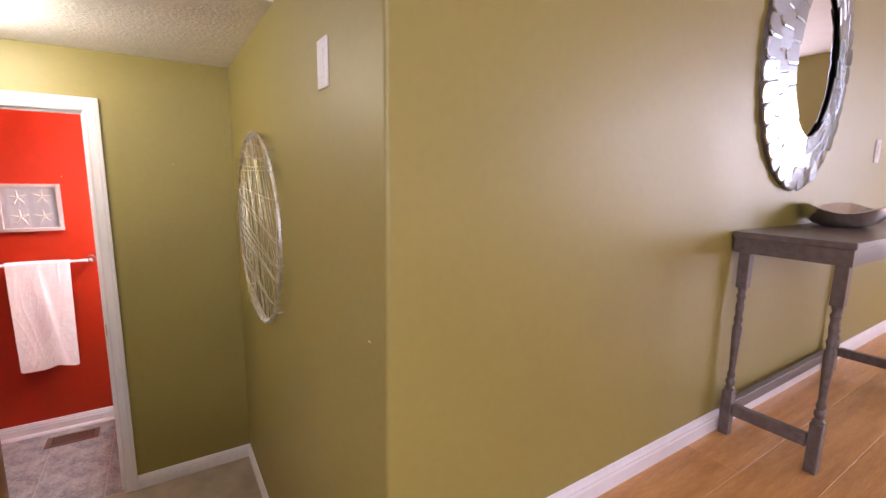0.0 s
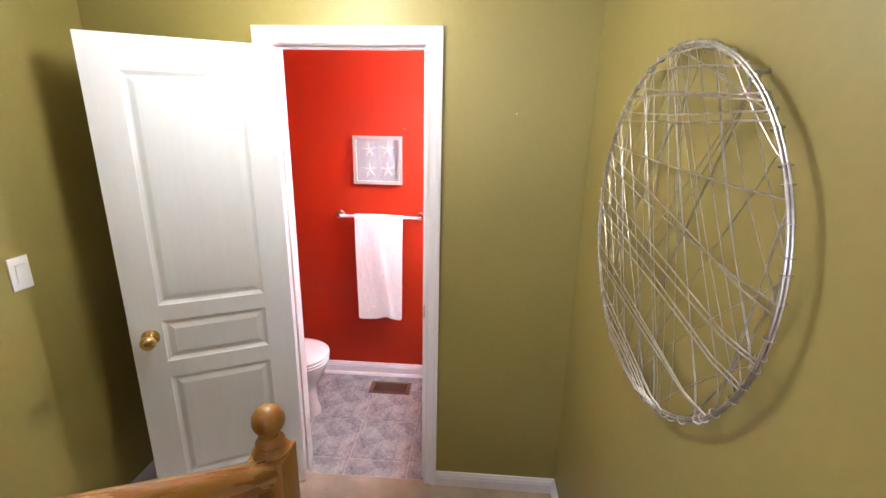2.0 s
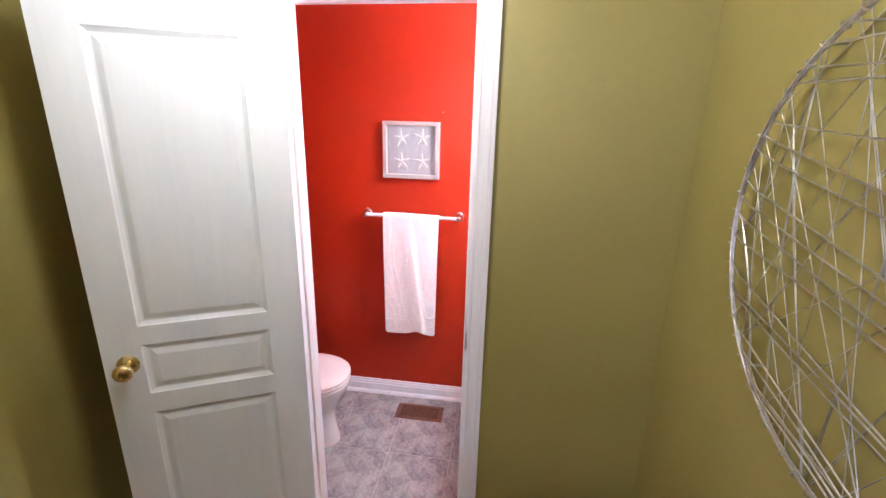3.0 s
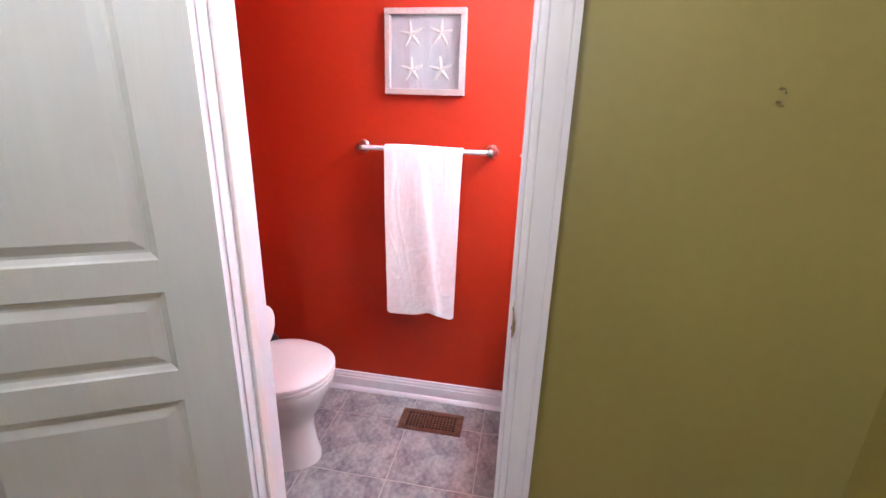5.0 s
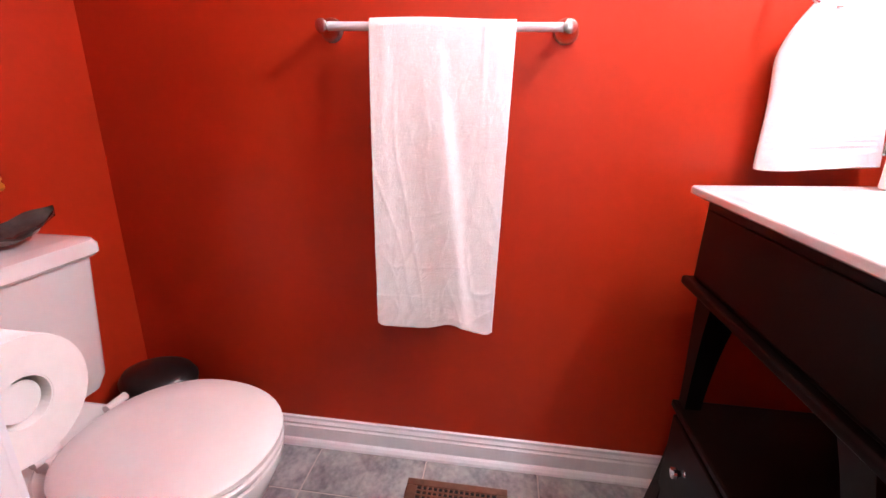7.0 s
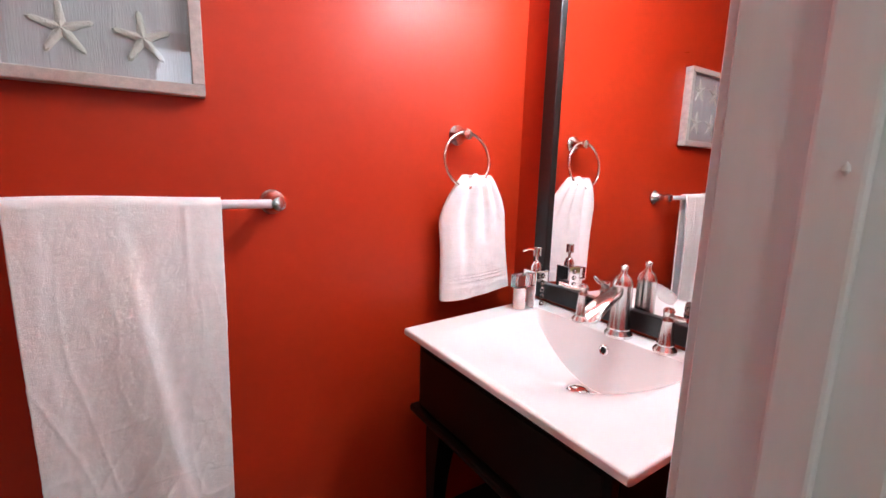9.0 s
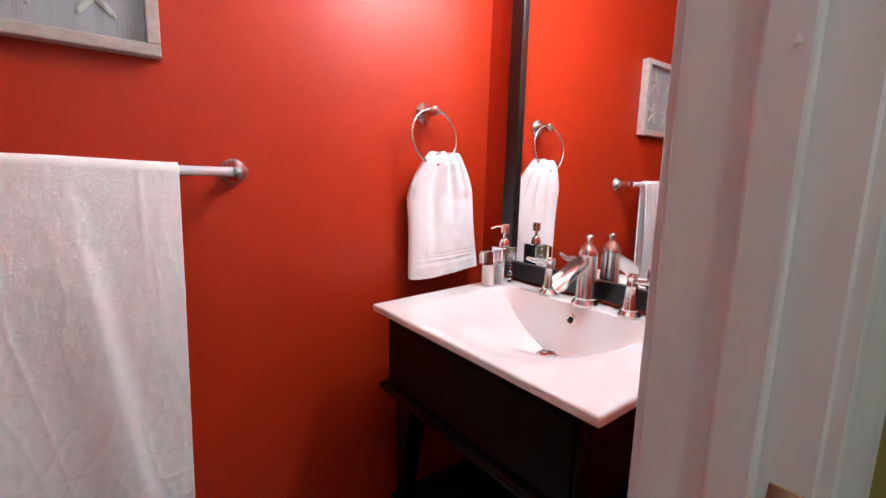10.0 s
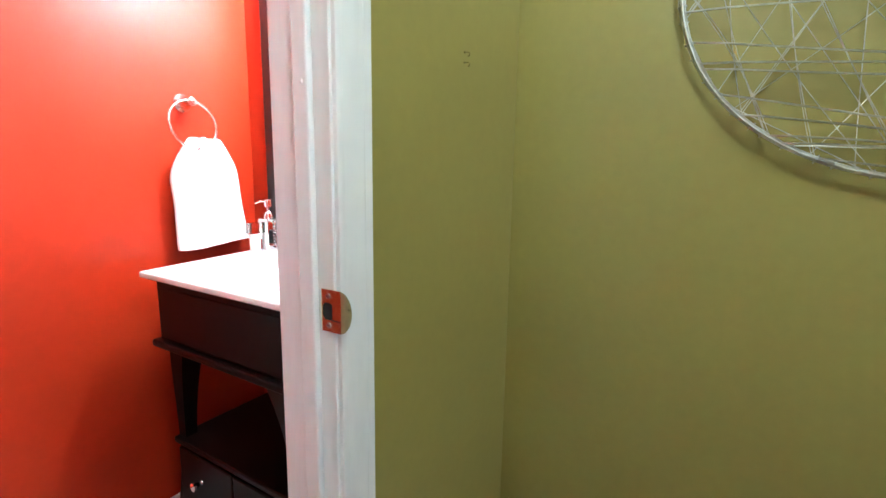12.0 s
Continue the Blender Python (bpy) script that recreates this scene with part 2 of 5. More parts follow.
def sweep(section, path, up=(0, 0, 1), bm=None):
    """A closed outline of (side, up) pairs carried along a straight path of two points."""
    own = bmesh.new()
    a, b = Vector(path[0]), Vector(path[1])
    d = (b - a).normalized()
    u = Vector(up)
    u = (u - d * u.dot(d)).normalized()
    s = d.cross(u)
    ends = [[own.verts.new(p + s * x + u * y) for x, y in section] for p in (a, b)]
    n = len(section)
    own.faces.new(ends[0][::-1])
    own.faces.new(ends[1])
    for i in range(n):
        own.faces.new((ends[0][i], ends[0][(i + 1) % n], ends[1][(i + 1) % n], ends[1][i]))
    return merge(bm, own)


def loft(rings, bm=None, caps=True):
    own = bmesh.new()
    vs = [[own.verts.new(p) for p in ring] for ring in rings]
    n = len(vs[0])
    for a, b in zip(vs, vs[1:]):
        for i in range(n):
            own.faces.new((a[i], a[(i + 1) % n], b[(i + 1) % n], b[i]))
    if caps:
        own.faces.new(vs[0][::-1])
        own.faces.new(vs[-1])
    return merge(bm, own)


# ---------------- plan, in metres ----------------
Z1 = 0.775          # upper floor above the landing
YC = -1.997         # outside corner of the art wall
YB = -1.12          # edge of the low ceiling
ZC = 2.318          # low ceiling
ZM = 3.18           # main ceiling
XL = -2.02          # left wall
JL, JR, JT = -1.258, -0.648, 2.033   # door opening
BW, BR, BL = 0.962, -0.066, -1.955    # bathroom back, right and left walls
T0 = 0.115          # thickness of the door wall
RISE, RUN, NOSE = Z1 / 4, 0.245, -1.02

# ---------------- structure ----------------
corner = [(0.0, 0.0)] + [(0.010 - 0.010 * math.cos(a), YC + 0.010 - 0.010 * math.sin(a)) for a in (0, 0.39, 0.79, 1.18, 1.571)]
solid("wall_east", prism(corner + [(6.0, YC), (6.0, YC + 0.12), (0.12, YC + 0.12), (0.12, 0.0)], -0.1, ZM), GREEN,
      "olive green painted wall turning an outside corner", "wall", "structure")
bm = box(XL, JL - 0.018, 0, 0.058, -0.1, ZC)
box(JR + 0.018, 0.12, 0, 0.058, -0.1, ZC, bm=bm)
box(JL - 0.018, JR + 0.018, 0, 0.058, JT + 0.018, ZC, bm=bm)
solid("wall_north", bm, GREEN, "olive green wall with the bathroom doorway", "wall", "structure")
bm = box(BL, JL - 0.018, 0.059, T0, -0.1, ZC)
box(JR + 0.018, BR, 0.059, T0, -0.1, ZC, bm=bm)
box(JL - 0.018, JR + 0.018, 0.059, T0, JT + 0.018, ZC, bm=bm)
solid("wall_bath_south", bm, RED, "red bathroom side of the doorway wall", "wall", "structure")
bm = box(XL - 0.12, XL, -3.4, 0.058, -2.2, ZM)
box(XL - 0.12, XL, -6.32, -5.2, -2.2, ZM, bm=bm)
box(XL - 0.12, XL, -5.2, -3.4, -2.2, 1.45, bm=bm)
box(XL - 0.12, XL, -5.2, -3.4, 2.95, ZM, bm=bm)
solid("wall_west", bm, GREEN, "olive green side wall beside the stairs", "wall", "structure")
solid("wall_bath_west", box(BL - 0.12, BL, 0.059, BW, -0.1, ZC), RED, "red painted bathroom wall behind the toilet", "wall", "structure")
solid("wall_bath_north", box(BL - 0.12, BR + 0.12, BW, BW + 0.12, -0.1, ZC), RED, "red painted bathroom wall behind the towel bar", "wall", "structure")
solid("wall_bath_east", box(BR, BR + 0.12, T0, BW, -0.1, ZC), RED, "red painted bathroom wall behind the mirror", "wall", "structure")
bm = box(6.0, 6.12, -3.75, YC + 0.12, 0.0, ZM)
box(6.0, 6.12, -6.32, -6.05, 0.0, ZM, bm=bm)
box(6.0, 6.12, -6.05, -3.75, 0.0, 1.2, bm=bm)
box(6.0, 6.12, -6.05, -3.75, 3.0, ZM, bm=bm)
solid("wall_far", bm, GREEN, "olive green far wall of the upper room", "wall", "structure")
bm = box(XL, -1.2, -6.32, -6.2, 0, ZM)
box(0.0, 6.0, -6.32, -6.2, 0, ZM, bm=bm)
box(-1.2, 0.0, -6.32, -6.2, 0, 1.35, bm=bm)
box(-1.2, 0.0, -6.32, -6.2, 2.95, ZM, bm=bm)
solid("wall_south", bm, GREEN, "plain olive green wall of the upper room", "wall", "structure")


def window(name, m, w, z0, z1, label):
    """A two-pane window across local x, its room side to local +y, sill height at z0."""
    win = thing(name, m.translation, label, "window", kind="structure")
    h = w / 2
    for a, b, c, d in ((-h, h, z0, z0 + 0.05), (-h, h, z1 - 0.05, z1), (-h, -h + 0.06, z0 + 0.05, z1 - 0.05), (h - 0.06, h, z0 + 0.05, z1 - 0.05), (-0.03, 0.03, z0 + 0.05, z1 - 0.05)):
        part("window_frame", shifted(box(a, b, -0.04, 0.04, c, d, 0.003, 1), m), TRIM, win)
    for a, b in ((-h + 0.06, -0.03), (0.03, h - 0.06)):
        pane = part("pane", shifted(box(a, b, -0.002, 0.002, z0 + 0.05, z1 - 0.05), m), GLASS, win)
        pane.visible_shadow = False
    part("window_sill", shifted(box(-h - 0.05, h + 0.05, 0.06, 0.14, z0 - 0.03, z0, 0.005), m), TRIM, win)
    return win


window("window_1", pose(6.06, -4.9, 0, 0, 0, 90), 2.3, 1.2, 3.0, "wide white window of the upper room")
# the west and south windows are unseen, added to house the fill lamps
window("added_window_2", pose(XL - 0.06, -4.3, 0, 0, 0, -90), 1.8, 1.45, 2.95, "white two-pane window added unseen in the upper room for fill light")
window("added_window_3", pose(-0.6, -6.26, 0), 1.2, 1.35, 2.95, "narrow white window added unseen in the upper room for fill light")
# ceilings
solid("ceiling_landing", box(XL, 0.0, YB, 0.0, ZC, ZC + 0.2), STIPPLE, "stippled off-white ceiling over the landing", "ceiling", "structure")
solid("ceiling_bath", box(BL, BR, T0, BW, ZC, ZC + 0.1), WHITE_WALL, "flat white bathroom ceiling", "ceiling", "structure")
solid("ceiling_bulkhead", box(XL, 0.0, YB - 0.02, YB - 0.001, ZC - 0.004, ZM), WHITE_WALL, "white drop between the low and the high ceiling", "ceiling", "structure")
solid("ceiling_main", box(XL - 0.12, 6.12, -6.32, YB, ZM, ZM + 0.1), WHITE_WALL, "white ceiling of the upper room", "ceiling", "structure")
# floors
solid("floor_landing", box(XL, 0.0, -0.98, 0.012, -0.12, 0.0), CARPET, "beige cut-pile carpet on the landing", "floor", "structure")
solid("subfloor_upper", prism([(XL, -6.2), (6.0, -6.2), (6.0, YC), (0.0, YC), (0.0, NOSE - 3 * RUN), (-0.95, NOSE - 3 * RUN), (-0.95, -3.2), (XL, -3.2)],
                             Z1 - 0.25, Z1 - 0.013), WHITE_WALL, "plain floor body under the laminate", "floor", "structure")
solid("basement_closure", box(XL, 0.0, -3.3, -3.2, -2.2, Z1 - 0.25), GREEN, "plain wall closing the lower stairs", "wall", "structure")
solid("stair_wall", box(-0.955, -0.945, -3.2, NOSE, -2.2, 0.0), GREEN, "plain green wall under the stair railing", "wall", "structure")
solid("basement_floor", box(XL, 0.0, -3.3, -0.9, -2.3, -2.2), CARPET, "plain carpeted floor at the foot of the lower stairs", "floor", "structure")


def step_section(tread, rise, lip=0.022):
    r = 0.016
    pts = [(0, -rise)] + [(-lip + r - r * math.sin(a) - 0.0, -r + r * math.cos(a)) for a in (3.0, 2.4, 1.9, 1.4, 0.9, 0.4, 0.0)] + [(tread, 0), (tread, -rise)]
    return pts


def flight(name, label, x0, x1, y0, z0, n, rise, run, sign, material):
    """Carpeted steps climbing towards -y (sign -1) or +y."""
    st = thing(name, ((x0 + x1) / 2, y0, z0), label, "stairs", kind="structure")
    for k in range(n):
        own = bmesh.new()
        sec = step_section(run + 0.03, rise)
        ends = [[own.verts.new((x, y0 + sign * (k * run + u), z0 + (k + 1) * rise + v)) for u, v in sec] for x in (x0, x1)]
        own.faces.new(ends[0])
        own.faces.new(ends[1])
        for i in range(len(sec)):
            j = (i + 1) % len(sec)
            own.faces.new((ends[0][i], ends[0][j], ends[1][j], ends[1][i]))
        part("step", own, material, st, smooth=True)
    return st


flight("stairs_main", "short flight of beige carpeted stairs", -0.945, -0.001, NOSE, 0.0, 3, RISE, RUN, -1, CARPET)
solid("stair_top_nosing", box(-0.945, -0.001, NOSE - 3 * RUN - 0.03, NOSE - 3 * RUN + 0.018, Z1 - RISE, Z1 + 0.004, 0.006), CARPET,
      "beige carpet nosing at the top of the stairs", "stairs", "structure")
flight("stairs_down", "beige carpeted stairs going down to the basement", XL + 0.001, -0.956, -0.98 - 7 * 0.25, -8 * 0.185, 7, 0.185, 0.25, 1, CARPET)

# bathroom floor bed and tiles
solid("floor_bath", box(BL, BR, 0.013, BW, -0.12, -0.0012), GROUT, "pinkish grout bed under the bathroom tiles", "floor", "structure")
bath_floor = bpy.data.objects["floor_bath"]

# baseboards
SKIRT = [(0, 0), (0.014, 0), (0.014, 0.045), (0.011, 0.052), (0.012, 0.058), (0.008, 0.066), (0.005, 0.075), (0, 0.078)]
TALL = [(0, 0.02), (0.015, 0.02), (0.015, 0.062), (0.011, 0.067), (0.012, 0.074), (0.007, 0.082), (0.006, 0.090), (0, 0.093)]
SHOE = [(0, 0), (0.028, 0), (0.027, 0.008), (0.022, 0.016), (0.016, 0.020), (0, 0.021)]


def skirting(name, a, b, label, tall=False):
    """The face looks to the right of the way from a to b."""
    sk = thing(name, a, label, "baseboard", kind="structure")
    part("board", sweep(TALL if tall else SKIRT, (a, b)), TRIM, sk)
    if tall:
        part("shoe_moulding", sweep(SHOE, (a, b)), TRIM, sk)
    return sk


# direction d, side = d x up: walking to -x the side is +y, walking to +x the side is -y
skirting("baseboard_north", (JR + 0.065, 0, 0), (-0.001, 0, 0), "white painted baseboard along the landing wall")
skirting("baseboard_north_west", (XL + 0.001, 0, 0), (JL - 0.065, 0, 0), "white painted baseboard behind the open door")
skirting("baseboard_east", (0, 0, 0), (0, NOSE + 0.02, 0), "white painted baseboard under the wire wall art")
skirting("baseboard_west", (XL, -0.98, 0), (XL, -0.001, 0), "white painted baseboard by the lower stairs")
skirting("baseboard_upper", (0.001, YC, Z1), (6.0, YC, Z1), "white painted baseboard on the laminate floor")
skirting("baseboard_bath_north", (BL, BW, 0), (BR, BW, 0), "white bathroom baseboard with shoe moulding", True)
skirting("baseboard_bath_west", (BL, T0, 0), (BL, BW - 0.02, 0), "white bathroom baseboard behind the toilet", True)
skirting("baseboard_bath_east", (BR, BW - 0.02, 0), (BR, T0, 0), "white bathroom baseboard behind the vanity", True)

# door jamb, stop and casing
jamb = thing("door_jamb", (JL, 0.05, 0), "white painted door jamb with a stop strip", "door frame", kind="structure")
for name, dims in (("side_jamb", (JL - 0.018, JL, 0.0, T0, 0, JT + 0.018)), ("side_jamb", (JR, JR + 0.018, 0.0, T0, 0, JT + 0.018)),
                   ("head_jamb", (JL, JR, 0.0, T0, JT, JT + 0.018))):
    part(name, box(*dims, 0.0015, 1), TRIM, jamb)
part("stop", box(JL, JL + 0.011, 0.030, 0.060, 0, JT, 0.003, 2), PINK_WHITE, jamb, "pinkish white stop strip")
part("stop", box(JR - 0.011, JR, 0.030, 0.060, 0, JT, 0.003, 2), TRIM, jamb)
part("stop", box(JL + 0.011, JR - 0.011, 0.030, 0.060, JT - 0.011, JT, 0.003, 2), TRIM, jamb)
CASING = [(0, 0), (0, 0.008), (0.004, 0.0105), (0.009, 0.0105), (0.012, 0.008), (0.020, 0.0085), (0.031, 0.0115), (0.038, 0.0150),
          (0.042, 0.0172), (0.045, 0.0172), (0.048, 0.0150), (0.052, 0.0165), (0.060, 0.0180), (0.060, 0)]


def casing(name, y, sign, label):
    own = bmesh.new()
    rows = []
    l, r, t = JL - 0.004, JR + 0.004, JT + 0.004
    for u, v in CASING:
        yy = y - sign * v
        rows.append([own.verts.new(p) for p in ((l - u, yy, 0.0), (l - u, yy, t + u), (r + u, yy, t + u), (r + u, yy, 0.0))])
    n = len(rows)
    for i in range(n):
        a, b = rows[i], rows[(i + 1) % n]
        for k in range(3):
            own.faces.new((a[k], a[k + 1], b[k + 1], b[k]))
    own.faces.new([row[0] for row in rows])
    own.faces.new([row[3] for row in rows])
    return solid(name, own, TRIM, label, "door casing", "structure", smooth=True)


casing("door_casing_hall", 0.001, 1, "white moulded casing round the bathroom door")
casing("door_casing_bath", T0 - 0.001, -1, "white moulded casing on the bathroom side")

# brass strike plate on the latch jamb
SZ, SH = 0.937, 0.031
strike = thing("strike_plate", (JR, 0.006, SZ), "pale brass strike plate with two screws on the door jamb", "strike plate")


def strike_mesh():
    """A flat plate round an eight-sided latch hole, facing -x."""
    hy, hz = 0.0125, SZ - 0.001
    hole = [(hy + 0.0095 * u, hz + 0.0125 * v) for u, v in ((1, 0.5), (0.5, 1), (-0.6, 1), (-1, 0.75), (-1, -0.75), (-0.6, -1), (0.5, -1), (1, -0.5))]
    rim = [(0.0245, hz + 0.011), (0.0235, SZ + SH), (-0.0125, SZ + SH), (-0.0135, hz + 0.012), (-0.0135, hz - 0.012), (-0.0125, SZ - SH), (0.0235, SZ - SH), (0.0245, hz - 0.011)]
    own = bmesh.new()
    loops = [[own.verts.new((x, y, z)) for y, z in pts] for pts, x in ((hole, JR - 0.0006), (hole, JR - 0.0026), (rim, JR - 0.0026), (rim, JR - 0.0006))]
    for p, q in zip(loops, loops[1:]):
        for i in range(8):
            own.faces.new((p[i], p[(i + 1) % 8], q[(i + 1) % 8], q[i]))
    return own


part("plate", strike_mesh(), PALE_BRASS, strike)
own = bmesh.new()
half = [(0.0145 * math.sin(a), SZ + 0.030 * math.cos(a)) for a in [i * math.pi / 14 for i in range(15)]]
ends = [[own.verts.new((x + 22 * d * d, -0.0136 - d, z)) for d, z in half] for x in (JR - 0.0024, JR - 0.0008)]
for i in range(14):
    own.faces.new((ends[0][i], ends[0][i + 1], ends[1][i + 1], ends[1][i]))
for e in ends:
    for i in range(7):
        quad = [e[i], e[i + 1], e[13 - i], e[14 - i]]
        own.faces.new(quad if i < 6 else [e[6], e[7], e[8]])
part("lip", own, DARKENED_BRASS, strike, "half-round brass lip bent round the jamb, olive reflection in its colour", smooth=True)
# flat black pieces carry the shade of the latch hole and the slit
part("latch_hole", box(JR - 0.0009, JR - 0.0004, 0.003, 0.022, SZ - 0.0135, SZ + 0.0115), PAINTED_DARK, strike, "black plate painted as the shade in the latch hole")
part("slit", box(JR - 0.0030, JR - 0.00262, -0.0132, 0.006, SZ - 0.0138, SZ - 0.0126), PAINTED_DARK, strike, "fine black strip painted as the shade in the plate's slit")
for dz in (-0.0215, 0.0215):
    screw = part("screw", lathe([(0.0046, 0), (0.0042, 0.001), (0, 0.0014)], (JR - 0.0026, 0.010, SZ + dz), 14, turn=pose(0, 0, 0, 0, -90, 0)), NICKEL, strike, smooth=True)
    part("slot", box(JR - 0.0043, JR - 0.0037, 0.007, 0.013, SZ + dz - 0.0005, SZ + dz + 0.0005), PAINTED_DARK, screw)
# small paint drip on the casing
solid("paint_drip", lathe([(0.0, -0.004), (0.0022, -0.001), (0.0018, 0.002), (0, 0.005)], (JR - 0.0115, 0.040, 1.250), 10), TRIM, "small white paint drip on the jamb", "paint drip")

# ---------------- door leaf ----------------
LEAF = Matrix.Translation((JL - 0.004, -0.022, 0)) @ pose(0, 0, 0, 0, 0, 207.5)
door = thing("door_1", (JL - 0.004, -0.022, 0), "white three-panel door standing open against the landing", "door", kind="structure")


def leaf_mesh():
    own = bmesh.new()
    us = [-0.010, 0.099, 0.486, 0.598]
    zs = [0.012, 0.215, 0.714, 0.787, 0.967, 1.034, 1.906, 2.022]
    y0, y1 = 0.004, 0.039
    for y, flip in ((y1, False), (y0, True)):
        grid = [[own.verts.new((u, y, z)) for z in zs] for u in us]
        panels = []
        for i in range(3):
            for j in range(7):
                f = own.faces.new((grid[i][j], grid[i][j + 1], grid[i + 1][j + 1], grid[i + 1][j]))
                if i == 1 and j in (1, 3, 5):
                    panels.append(f)
        own.normal_update()
        out = Vector((0, 1 if y == y1 else -1, 0))
        for f in panels:
            if f.normal.dot(out) < 0:
                f.normal_flip()
        for thick, depth in ((0.004, -0.0035), (0.010, -0.0055), (0.006, 0.0), (0.016, 0.006), (0.004, 0.0012)):
            bmesh.ops.inset_individual(own, faces=panels, thickness=thick, depth=depth, use_even_offset=True)
    own.verts.ensure_lookup_table()
    rim = [e for e in own.edges if len(e.link_faces) == 1]
    bmesh.ops.bridge_loops(own, edges=rim)
    return shifted(own, LEAF)


part("leaf", leaf_mesh(), DOOR, door)
knob = part("door_knob", lathe([(0.0, 0.0), (0.033, 0.0), (0.033, 0.003), (0.026, 0.008), (0.014, 0.011), (0.012, 0.030), (0.016, 0.036),
                               (0.026, 0.044), (0.029, 0.054), (0.027, 0.063), (0.020, 0.069), (0.011, 0.0705), (0.010, 0.068), (0, 0.068)], (0, 0, 0), 32,
                              turn=LEAF @ Matrix.Translation((0.530, 0.039, 0.904)) @ pose(0, 0, 0, -90, 0, 0)), BRASS, door, "polished brass door knob", smooth=True)
part("door_knob", lathe([(0.0, 0.0), (0.033, 0.0), (0.033, 0.003), (0.026, 0.008), (0.014, 0.011), (0.012, 0.030), (0.026, 0.044), (0.029, 0.054), (0.020, 0.069), (0, 0.070)],
                        (0, 0, 0), 24, turn=LEAF @ Matrix.Translation((0.530, 0.004, 0.904)) @ pose(0, 0, 0, 90, 0, 0)), BRASS, door, "polished brass door knob", smooth=True)
part("latch_plate", shifted(box(0.598, 0.600, 0.009, 0.034, 0.875, 0.935), LEAF), BRASS, door, "brass latch plate on the door edge")
for z in (0.25, 1.02, 1.80):
    part("hinge", lathe([(0.0, -0.045), (0.0055, -0.045), (0.0055, 0.045), (0, 0.048)], (JL - 0.004, -0.024, z), 12), BRASS, door, "brass hinge knuckle")

# ---------------- stair railing ----------------
RX = -0.887
rail = thing("stair_railing", (RX, -1.0, 0), "varnished oak stair railing with turned balusters", "railing")
SL = RISE / RUN


def newel_part():
    h = 0.042
    bm_ = box(RX - h, RX + h, -1.0 - h, -1.0 + h, 0.0, 0.16, 0.004)
    lathe([(0.036, 0.16), (0.040, 0.168), (0.036, 0.18), (0.028, 0.19), (0.033, 0.21), (0.037, 0.26), (0.034, 0.36), (0.030, 0.48), (0.036, 0.53), (0.036, 0.55), (0.030, 0.562),
           (0.038, 0.570), (0.038, 0.58)], (RX, -1.0, 0), 28, bm=bm_)
    box(RX - h, RX + h, -1.0 - h, -1.0 + h, 0.58, 1.023, 0.006, bm=bm_)
    return bm_


newel = part("newel_post", newel_part(), OAK, rail, "square oak newel post", smooth=True)
cap = lathe([(0.040, 1.021), (0.042, 1.030), (0.034, 1.038), (0.028, 1.044), (0.033, 1.052), (0.028, 1.060), (0.020, 1.066), (0.024, 1.074)] +
            [(0.036 * math.sin(a), 1.106 - 0.036 * math.cos(a)) for a in [0.72 + i * 0.2 for i in range(12)]] + [(0.0, 1.142)], (RX, -1.0, 0), 30)
part("finial", cap, OAK, newel, "round oak ball finial", smooth=True)
# moulded handrail
RAIL = [(-0.020, -0.030), (0.020, -0.030), (0.024, -0.018), (0.030, -0.010), (0.031, 0.004), (0.027, 0.018), (0.016, 0.027), (0, 0.030), (-0.016, 0.027),
        (-0.027, 0.018), (-0.031, 0.004), (-0.030, -0.010), (-0.024, -0.018)]


def rail_z(y):
    return 0.964 + (-1.0 - y) * 0.768


part("handrail", sweep(RAIL, ((RX, -1.035, rail_z(-1.035)), (RX, -1.93, rail_z(-1.93)))), OAK_RAIL, rail, "sloping oak handrail", smooth=True)


def baluster(y):
    top = rail_z(y) - 0.028
    foot = max(0.0, math.ceil((NOSE - y) / RUN)) * RISE
    h = 0.0205
    zt = top - 0.150
    own = box(RX - h, RX + h, y - h, y + h, foot, foot + 0.14, 0.003, 1)
    a = foot + 0.14
    mid = zt - a
    lathe([(0.018, a), (0.020, a + 0.008), (0.014, a + 0.018), (0.016, a + 0.03), (0.0195, a + 0.2 * mid), (0.0185, a + 0.4 * mid), (0.013, a + 0.80 * mid), (0.0165, a + 0.84 * mid),
           (0.013, a + 0.88 * mid), (0.019, a + 0.95 * mid), (0.0205, zt)], (RX, y, 0), 16, bm=own)
    low = [(RX - 0.015, y - 0.015), (RX + 0.015, y - 0.015), (RX + 0.015, y + 0.015), (RX - 0.015, y + 0.015)]
    q = [(RX + sx * h, y + sy * h) for sx, sy in ((-1, -1), (1, -1), (1, 1), (-1, 1))]
    loft([[(p[0], p[1], zt - 0.012) for p in low], [(p[0], p[1], zt + 0.02) for p in q],
          [(p[0], p[1], rail_z(p[1]) - 0.024) for p in q]], bm=own)
    return own


for k in range(6):
    part("baluster", baluster(-1.128 - 0.125 * k), OAK, rail, "turned oak baluster", smooth=True)

# handrail of the lower flight, bending off the newel
low = [(-0.942, -1.0, 0.775), (-1.00, -1.0, 0.775), (-1.06, -1.0, 0.775), (-1.10, -1.005, 0.772), (-1.128, -1.02, 0.765), (-1.14, -1.05, 0.750), (-1.143, -1.09, 0.725), (-1.143, -1.30, 0.575), (-1.143, -2.2, -0.07)]
solid("lower_handrail", tube(low, 0.027, 14), OAK_RAIL, "curved oak handrail of the stairs going down", "handrail", smooth=True)

# ---------------- upper flight with oak stringer ----------------
SX = -0.95


def stringer_low(y):
    return 1.754 + 0.95 * (y + 1.54)


